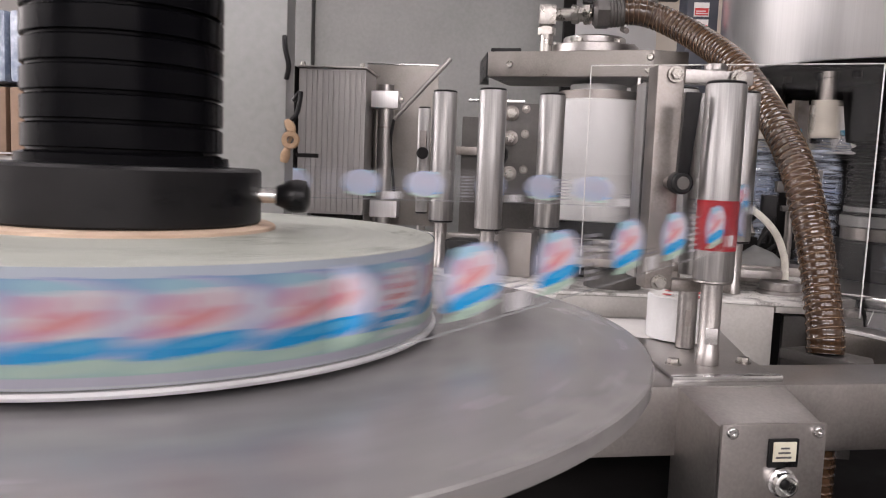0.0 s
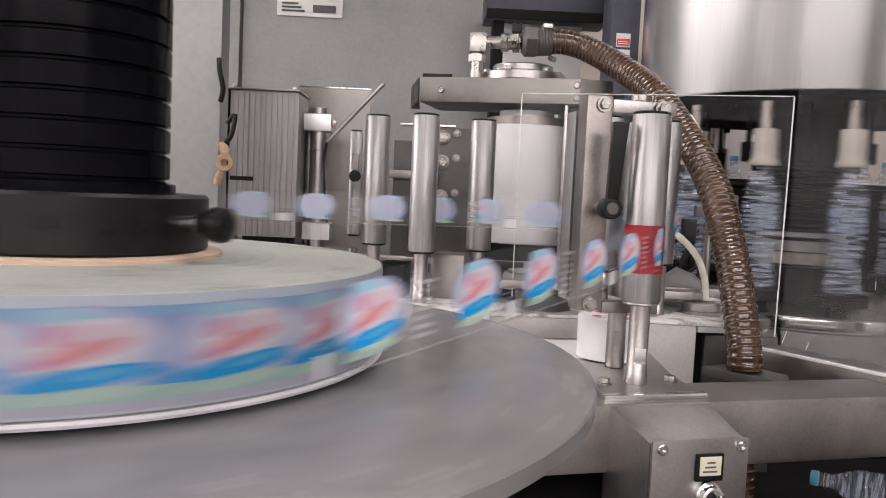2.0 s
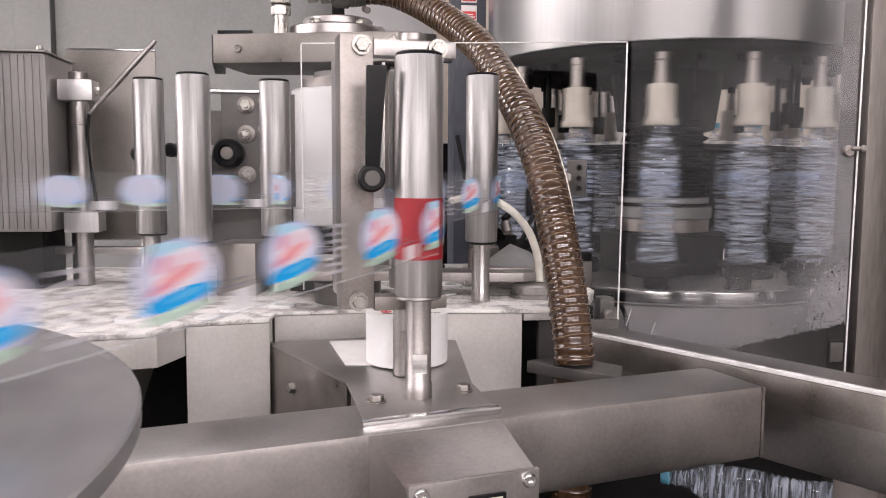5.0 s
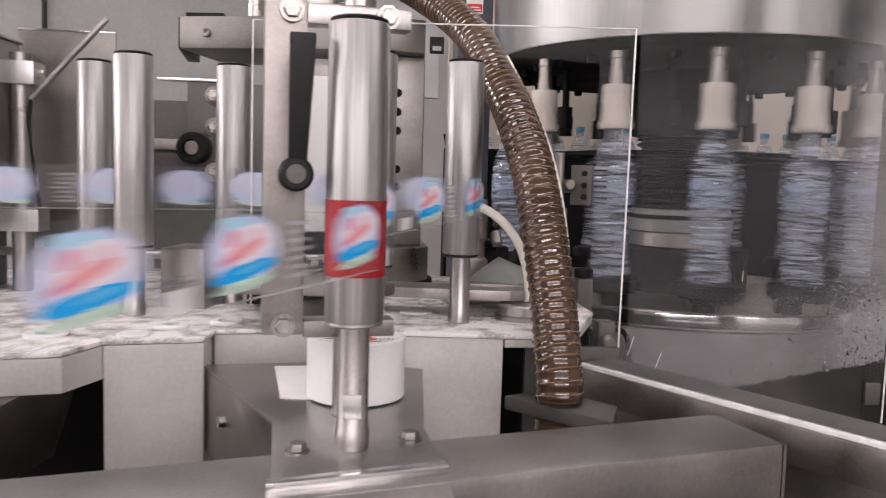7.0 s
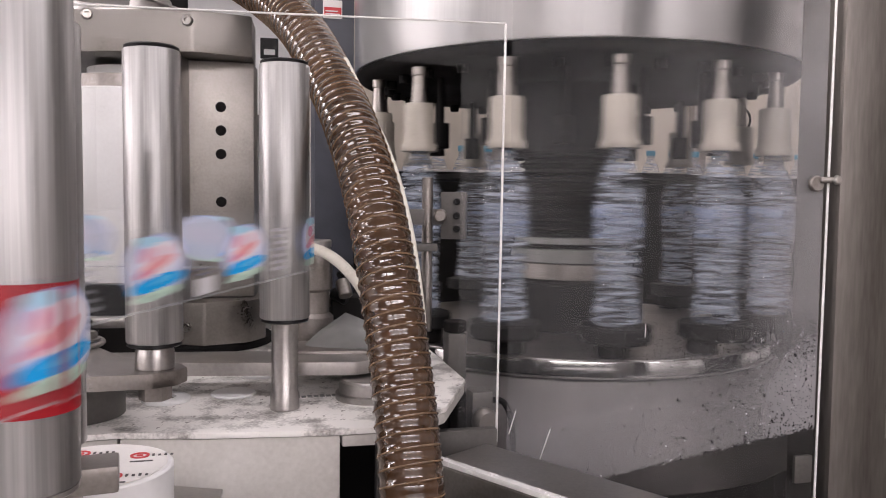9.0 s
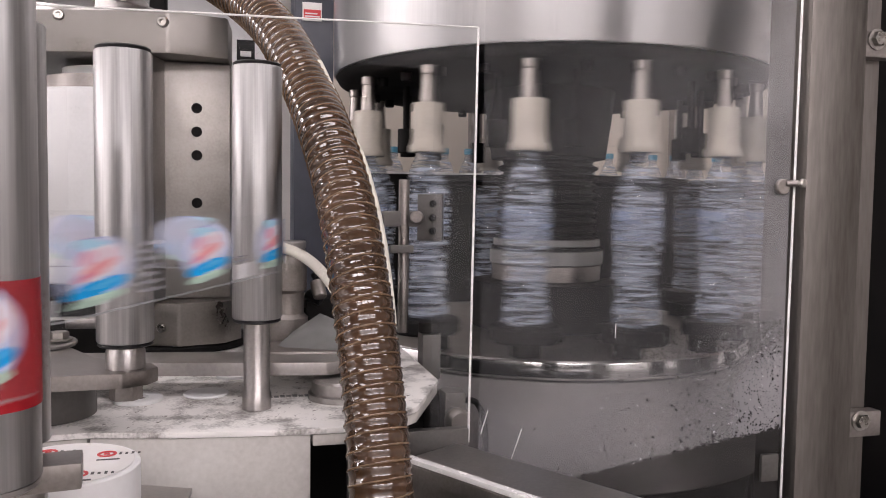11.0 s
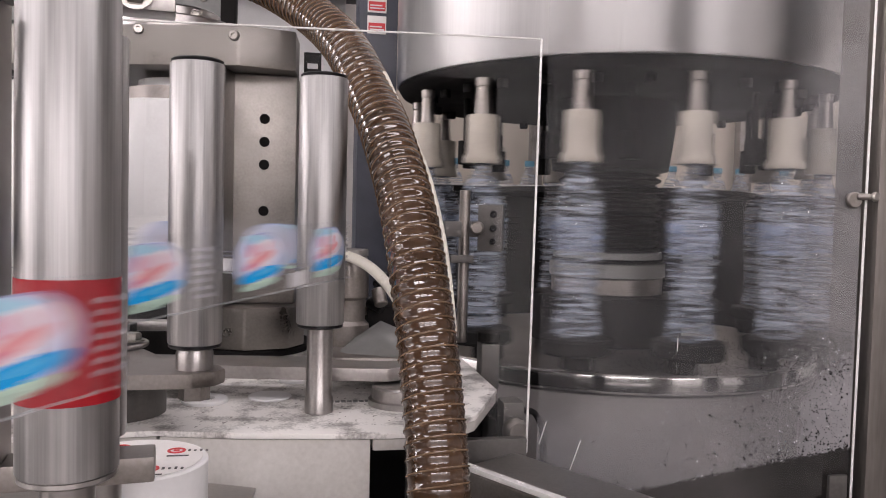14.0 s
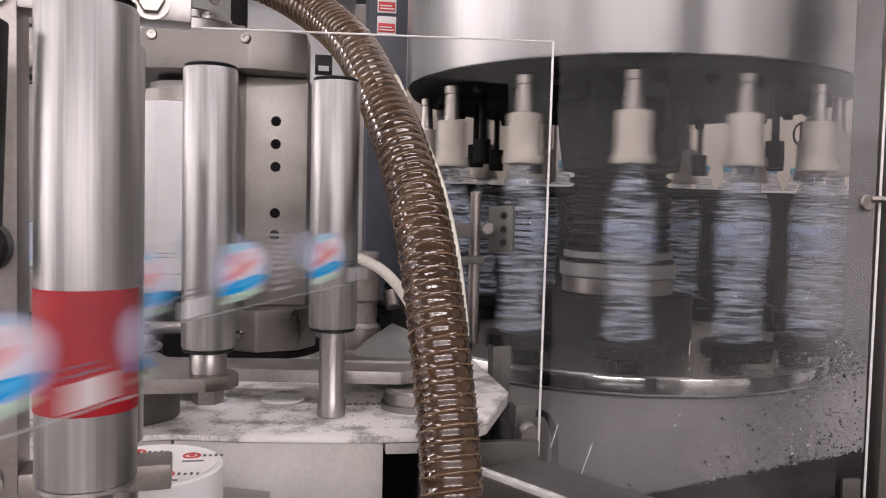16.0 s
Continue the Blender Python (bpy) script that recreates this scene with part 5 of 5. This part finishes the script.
    f.matrix_world = pose(0.66, 1.115, 0.9255, 0, 90, -35) @ Matrix.Scale(0.75, 4)
    part("body", bottle_body(), PET, f)
    part("cap", rod(0.0145, 0.0, 0.014, 0.001, 24, (0, 0, -0.0145)), TEAL, f, "teal cap")


def bottle_body():
    prof = [(0.0, 0.252), (0.028, 0.252), (0.0335, 0.247), (0.0338, 0.236)]
    for k in range(9):
        z = 0.232 - k * 0.0105
        waist = 0.0338 - 0.0042 * math.sin(math.pi * min(1, (k + 1) / 9))
        prof += [(waist, z), (waist, z - 0.004), (waist - 0.0016, z - 0.0058), (waist - 0.0016, z - 0.008)]
    prof += [(0.0335, 0.136), (0.0335, 0.088), (0.0325, 0.086), (0.0335, 0.083), (0.033, 0.075), (0.0295, 0.058), (0.023, 0.042), (0.0165, 0.03), (0.0132, 0.022), (0.0132, 0.012), (0.0155, 0.011), (0.0155, 0.009), (0.0125, 0.008), (0.0125, 0.0), (0, 0)]
    return lathe([(r, z) for r, z in prof], 32)


guards()

# ---- the filling carousel ----
HUB = Vector((0.9401, 1.8253, 0))
HEADS, RING = 14, 0.3415
PHASE_END = -1.9284


def carousel():
    d = thing("filler_drum", "large brushed stainless drum over the carousel", "drum", at=HUB)
    part("shell", lathe([(0.372, 1.531), (0.3745, 1.528), (0.377, 1.531), (0.377, 2.3), (0.372, 2.3), (0.372, 1.531)], 128), DRUMSTEEL, d)
    # Underside and bolts carry the shade below the drum as near-black colour.
    part("underside", lathe([(0, 1.512), (0.352, 1.512), (0.368, 1.518), (0.3735, 1.527), (0, 1.53)], 96), GLOOM, d, "underside with its shade in near-black")
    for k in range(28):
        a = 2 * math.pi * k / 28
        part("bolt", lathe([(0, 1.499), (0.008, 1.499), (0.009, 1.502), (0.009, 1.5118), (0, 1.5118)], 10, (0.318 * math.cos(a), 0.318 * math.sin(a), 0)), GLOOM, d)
    part("lid", lathe([(0, 2.3005), (0.377, 2.3005), (0.377, 2.32), (0, 2.32)], 96), SHEET, d)
    c = thing("bottle_carousel", "rotating carousel with ivory filling bells and black bottle pads", "carousel", at=HUB)
    for k in range(HEADS):
        a = 2 * math.pi * k / HEADS
        x, y = RING * math.cos(a), RING * math.sin(a)
        b = part("bell", lathe([(0.017, 1.388), (0.0262, 1.388), (0.0268, 1.391), (0.0268, 1.397), (0.0235, 1.402), (0.0228, 1.42), (0.0228, 1.455), (0.0215, 1.458), (0, 1.458), (0, 1.41), (0.017, 1.405), (0.017, 1.388)], 32, (x, y, 0)), BELL, c, "ivory plastic filling bell")
        part("stem", lathe([(0, 1.4582), (0.0118, 1.4582), (0.0108, 1.47), (0.0092, 1.4985), (0.0105, 1.5), (0.0105, 1.5115), (0, 1.5115)], 20, (x, y, 0)), STEEL_DARK, b, "tapered steel stem")
        clamp = part("clamp", block(0.325, 0.3485, -0.011, 0.011, 1.082, 1.0998, 0.002), GLOOM, c, "dark clamp on the rim")
        clamp.rotation_euler = (0, 0, a + 0.1)
        pd = part("pad", lathe([(0, 1.128), (0.046, 1.128), (0.05, 1.132), (0.05, 1.147), (0.047, 1.1505), (0, 1.1505)], 36, (x, y, 0)), RUBBER, c, "black bottle pad")
        part("pad_foot", rod(0.022, 1.1025, 1.1275, 0.001, 24, (0.935 * x, 0.935 * y, 0)), GLOOM, pd)
        x2, y2 = (RING - 0.085) * math.cos(a + 0.22), (RING - 0.085) * math.sin(a + 0.22)
        # Near-black rod colour stands in for the shade between the bells.
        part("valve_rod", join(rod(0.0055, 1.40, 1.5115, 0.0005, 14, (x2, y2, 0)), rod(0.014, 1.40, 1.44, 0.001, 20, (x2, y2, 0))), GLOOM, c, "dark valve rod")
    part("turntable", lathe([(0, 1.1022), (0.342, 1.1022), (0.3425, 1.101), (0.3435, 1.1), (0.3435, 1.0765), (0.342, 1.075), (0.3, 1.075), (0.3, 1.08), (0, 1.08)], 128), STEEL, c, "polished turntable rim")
    # Brighter metal band added for the highlights along the rim.
    part("rim_band", lathe([(0.3437, 1.0785), (0.3443, 1.0785), (0.3448, 1.08), (0.3448, 1.098), (0.3443, 1.0995), (0.3437, 1.0995), (0.3437, 1.0785)], 128), CHROME, c, "bright band for the rim's highlights")
    # Near-black colour sinks this ring into the shade.
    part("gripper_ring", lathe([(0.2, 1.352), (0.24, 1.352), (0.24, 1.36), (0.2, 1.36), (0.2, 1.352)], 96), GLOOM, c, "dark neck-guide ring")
    ribs = [(0, 1.1024), (0.13, 1.1024), (0.13, 1.182), (0.087, 1.184), (0.087, 1.262)]
    for k in range(8):
        z = 1.264 + 0.0155 * k
        ribs += [(0.078, z), (0.0885, z + 0.0055), (0.0885, z + 0.0085), (0.078, z + 0.014)]
    part("hub", lathe(ribs + [(0.08, 1.392), (0.1, 1.396), (0.115, 1.511), (0, 1.511)], 72), RUBBER, c, "black ribbed centre column")
    for z0, z1, r, mat in ((1.185, 1.212, 0.096, STEEL_DARK), (1.2135, 1.237, 0.1, WALLGREY), (1.2385, 1.243, 0.097, RUBBER), (1.2445, 1.256, 0.094, WALLGREY)):
        part("hub_ring", lathe([(0.0872, z0), (r - 0.001, z0), (r, z0 + 0.001), (r, z1 - 0.001), (r - 0.001, z1), (0.0872, z1), (0.0872, z0)], 72), mat, c, "grey ring on the column")
    b = thing("carousel_base", "polished stainless base drum of the carousel", "drum", at=HUB)
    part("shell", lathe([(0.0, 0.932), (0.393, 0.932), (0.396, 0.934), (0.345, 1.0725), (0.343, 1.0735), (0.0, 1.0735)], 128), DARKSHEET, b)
    # Near-black plinth stands in for the darkness under the base drum.
    part("plinth", lathe([(0, 0), (0.35, 0), (0.35, 0.9315), (0, 0.9315)], 64), GLOOM, b, "plinth, near-black for the shade below the drum")
    g = thing("neck_gripper", "small drilled steel guide block beside the carousel", "block")
    part("block", block(0.632, 0.664, 1.488, 1.51, 1.267, 1.327, 0.002, -20), DULL, g)
    for z in (1.28, 1.297, 1.315):
        part("screw", screwhead(0.0045, 0.005, (0.648, 1.4865, z), (-0.3, -1, 0)), BLACK, g, "black socket screw")
    for j in range(7):
        part("bristle", between(0.0011, (0.663, 1.489, 1.272 + 0.008 * j), (0.684, 1.489 - 0.001 * (j % 3), 1.270 + 0.0085 * j), 6, 0.0002), GLOOM, g, "dark stiff bristle")
    part("arm", block(0.585, 0.632, 1.49, 1.505, 1.285, 1.305, 0.002), DULL, g)
    part("arm", block(0.592, 0.622, 1.478, 1.4895, 1.252, 1.262, 0.002), DULL, g)
    part("hub", rod(0.0085, 0, 0.012, 0.002, 24, (0.628, 1.4885, 1.297), (-0.3, -1, 0)), STEEL_DARK, g)
    part("post", rod(0.007, 1.1485, 1.345, 0.001, 20, (0.612, 1.495, 0)), STEEL_DARK, g)
    k = thing("cable_bundle", "black cables and small dark fittings behind the hose", "cables")
    for n, (x, y, h) in enumerate(((0.535, 1.36, 1.22), (0.552, 1.4, 1.24), (0.56, 1.38, 1.2), (0.57, 1.44, 1.22))):
        part("cable", sweep(spline([(x - 0.04, y - 0.03, 1.15), (x - 0.03, y - 0.01, 1.18), (x, y + 0.01, h), (x + 0.015, y + 0.05, h - 0.02), (x + 0.018, y + 0.09, 1.19 - 0.01 * n)], 24), 0.0032 + 0.0006 * (n % 2), 10), RUBBER, k)
        part("fitting", lathe([(0, 0), (0.008, 0), (0.008, 0.012), (0.006, 0.013), (0.006, 0.024), (0, 0.024)], 8, (x - 0.04, y - 0.03, 1.1485), (0.1, 0.1, 1)), STEEL_DARK if n % 2 else GLOOM, k)
    part("terminal", block(0.515, 0.55, 1.4, 1.44, 1.1485, 1.2, 0.003, 15), GLOOM, k)
    part("terminal", block(0.555, 0.58, 1.46, 1.49, 1.235, 1.28, 0.003, -10), BLACK, k)
    f = thing("deck_end_fitting", "grey dusty fitting and black cable at the deck end", "fitting")
    part("body", block(0.5915, 0.612, 1.2, 1.225, 1.1, 1.14, 0.004), DULL, f)
    part("knob", lathe([(0, 0), (0.01, 0), (0.012, 0.004), (0.012, 0.01), (0.009, 0.014), (0, 0.014)], 20, (0.6, 1.1995, 1.115), (0.2, -1, 0)), STEEL_DARK, f)
    part("cable", sweep(spline([(0.6125, 1.21, 1.13), (0.627, 1.215, 1.125), (0.637, 1.22, 1.1), (0.638, 1.22, 1.05)], 20), 0.003, 10), RUBBER, f, "thin black cable")
    v = thing("rail_valve", "small dusty valve standing behind the deck end", "valve")
    part("body", block(0.593, 0.613, 1.30, 1.325, 1.13, 1.178, 0.003), DULL, v)
    part("cap", rod(0.012, 1.1785, 1.19, 0.001, 20, (0.603, 1.312, 0)), GLOOM, v)
    part("foot", block(0.597, 0.609, 1.305, 1.32, 0.9, 1.1298, 0.001), GLOOM, v)
    return c


carousel_thing = carousel()


def bottles():
    made = []
    first = thing("water_bottle", "clear ribbed plastic water bottle with a pale blue label, full", "bottle", "bottles on the carousel")
    up = Matrix.Rotation(math.pi, 4, "X")
    body = part("body", bottle_body(), PET, first)
    body.matrix_local = Matrix.Translation((0, 0, 0.252)) @ up
    wrap = part("label", lathe([(0.0340, 0.118), (0.0340, 0.162)], 32), WRAP, first, "pale blue wrap label")
    for k in range(HEADS):
        made.append(first if k == 0 else copy_thing(first, Matrix()))
    return made


bottle_things = bottles()


def far_bottles():
    """A row of capped bottles standing behind the rail beyond the carousel."""
    first = thing("capped_bottle", "clear water bottle with a teal cap behind the far rail", "bottle", "bottles on the far rail")
    body = part("body", bottle_body(), PET, first)
    body.matrix_local = Matrix.Translation((0, 0, 0.252)) @ Matrix.Rotation(math.pi, 4, "X")
    part("cap", rod(0.0155, 0.2405, 0.2585, 0.001, 20), TEAL, first, "teal screw cap")
    for k in range(22):
        at = Matrix.Translation((0.72 + 0.0815 * k, 2.963, 1.2314))
        if k == 0:
            first.matrix_world = at
        else:
            copy_thing(first, at)


far_bottles()


# ---- the running film ----
def film_path():
    """The film's way in plan: off the reel, round the guide rollers, away to the left, and back below the deck."""
    def tangent(c0, r0, c1, r1, s0, s1):
        """Line touching two circles; s = +1 leaves the circle on the left of the line."""
        d = c1 - c0
        L = d.length
        u = d / L
        k = (s1 * r1 - s0 * r0) / L
        h = math.sqrt(1 - k * k)
        n = Vector((u.y, -u.x)) * h + u * (-k)
        return c0 + n * (s0 * r0), c1 + n * (s1 * r1)

    g = 0.0007
    circ = [(Vector((REEL.x, REEL.y)), REEL_R + g, 1), (Vector((0.310, 0.829)), 0.0199 + g, 1), (Vector((0.305, 0.892)), 0.015 + g, -1), (Vector((0.420, 1.146)), 0.0195 + g, 1), (Vector((0.167, 1.252)), 0.0195 + g, -1), (Vector((0.079, 1.167)), 0.0195 + g, 1), (Vector((-0.45, 1.14)), 0.0195, 1)]
    heights = [1.2462, 1.264, 1.272, 1.2825, 1.2815, 1.2815, 1.275]
    lines = [tangent(a[0], a[1], b[0], b[1], a[2], b[2]) for a, b in zip(circ, circ[1:])]
    pts = []
    # the last part of a turn inside the reel
    c, r, _ = circ[0]
    a1 = math.atan2(lines[0][0].y - c.y, lines[0][0].x - c.x)
    for k in range(13):
        f = k / 12
        a = a1 - 0.5 * (1 - f)
        rad = r - 0.003 - 0.012 * (1 - f)
        pts.append(Vector((c.x + rad * math.cos(a), c.y + rad * math.sin(a), heights[0])))
    start = 12
    for i, (p, q) in enumerate(lines):
        z0, z1 = heights[i], heights[i + 1]
        for k in range(0, 13):
            f = k / 12
            pts.append(Vector((*p.lerp(q, f), z0 + (z1 - z0) * f)))
        if i + 1 < len(lines):
            c, r, s = circ[i + 1]
            b0 = math.atan2(q.y - c.y, q.x - c.x)
            nxt = lines[i + 1][0]
            b1 = math.atan2(nxt.y - c.y, nxt.x - c.x)
            turn = (b1 - b0) * s % (2 * math.pi)
            if turn < 3.6:
                for k in range(1, 8):
                    b = b0 + s * turn * k / 8
                    pts.append(Vector((c.x + r * math.cos(b), c.y + r * math.sin(b), z1)))
    return pts, start


def running_film():
    pts, start = film_path()
    run = [0.0]
    for a, b in zip(pts, pts[1:]):
        run.append(run[-1] + (b - a).length)
    zero = run[start]
    per = 8
    piece = LABEL / per
    total = math.ceil((run[-1] - run[0]) / LABEL) * per
    hidden = 2 * per
    loop = (total + hidden) * piece

    def spot(s):
        """The pose at s metres past the reel's edge; the rest of the loop runs back below the deck."""
        s = (s + zero) % loop
        if s < run[-1]:
            i = max(0, min(len(run) - 2, int(np.searchsorted(run, s) - 1)))
            f = (s - run[i]) / max(1e-9, run[i + 1] - run[i])
            p, d = pts[i].lerp(pts[i + 1], f), pts[i + 1] - pts[i]
            return p, math.atan2(d.y, d.x)
        f = (s - run[-1]) / (loop - run[-1])
        way = [pts[-1], Vector((-0.55, 1.1, 1.0)), Vector((-0.5, 0.8, 0.96)), Vector((-0.12, 0.44, 0.96)), Vector((-0.1, 0.43, 1.244)), pts[0]]
        k = min(4, int(f * 5))
        return way[k].lerp(way[k + 1], f * 5 - k), 2.6 - 1.6 * f

    web = thing("label_film", "clear label film with printed red and blue emblems", "film")
    meshes = []
    for k in range(per):
        bm = bmesh.new()
        uv = bm.loops.layers.uv.new("UVMap")
        for y, index in ((0, 0), (0.0003, 1)):
            v = [bm.verts.new(c) for c in ((-piece / 2, y, -FILM_H / 2), (piece / 2, y, -FILM_H / 2), (piece / 2, y, FILM_H / 2), (-piece / 2, y, FILM_H / 2))]
            face = bm.faces.new(v)
            face.material_index = index
            for loop_, w in zip(face.loops, ((k / per, 0), ((k + 1) / per, 0), ((k + 1) / per, 1), (k / per, 1))):
                loop_[uv].uv = w
        me = bpy.data.meshes.new("film_length")
        bm.to_mesh(me)
        bm.free()
        me.materials.append(FILM)
        me.materials.append(FILM_BACK)
        meshes.append(me)
    made = []
    for j in range(total + hidden):
        ob = new("film_length", meshes[j % per])
        ob.parent = web
        made.append((ob, (j + 0.5) * piece))
    return made, spot


film_pieces, film_spot = running_film()


def motions():
    """Everything that moves, keyed from start to end."""
    ticks = [i / 30 for i in range(0, 481)]
    half = ticks[::2]
    spin = lambda t: (film_at(t) - film_at(2.5)) / REEL_R
    wheel = lambda t: PHASE_END + 2 * math.pi / HEADS * count(t)
    walk(reel_thing, [(t, pose(REEL.x, REEL.y, 0, 0, 0, math.degrees(spin(t)))) for t in half])
    walk(carousel_thing, [(t, pose(HUB.x, HUB.y, 0, 0, 0, math.degrees(wheel(t)))) for t in half])
    for k, ob in enumerate(bottle_things):
        rows = []
        for t in half:
            a = wheel(t) + 2 * math.pi * k / HEADS
            rows.append((t, pose(HUB.x + RING * math.cos(a), HUB.y + RING * math.sin(a), 1.151, 0, 0, math.degrees(a) * 1.0)))
        walk(ob, rows)
    for ob, s in film_pieces:
        rows = []
        for t in ticks:
            p, a = film_spot(s + film_at(t))
            rows.append((t, pose(p.x, p.y, p.z, 0, 0, math.degrees(a))))
        walk(ob, rows)


motions()
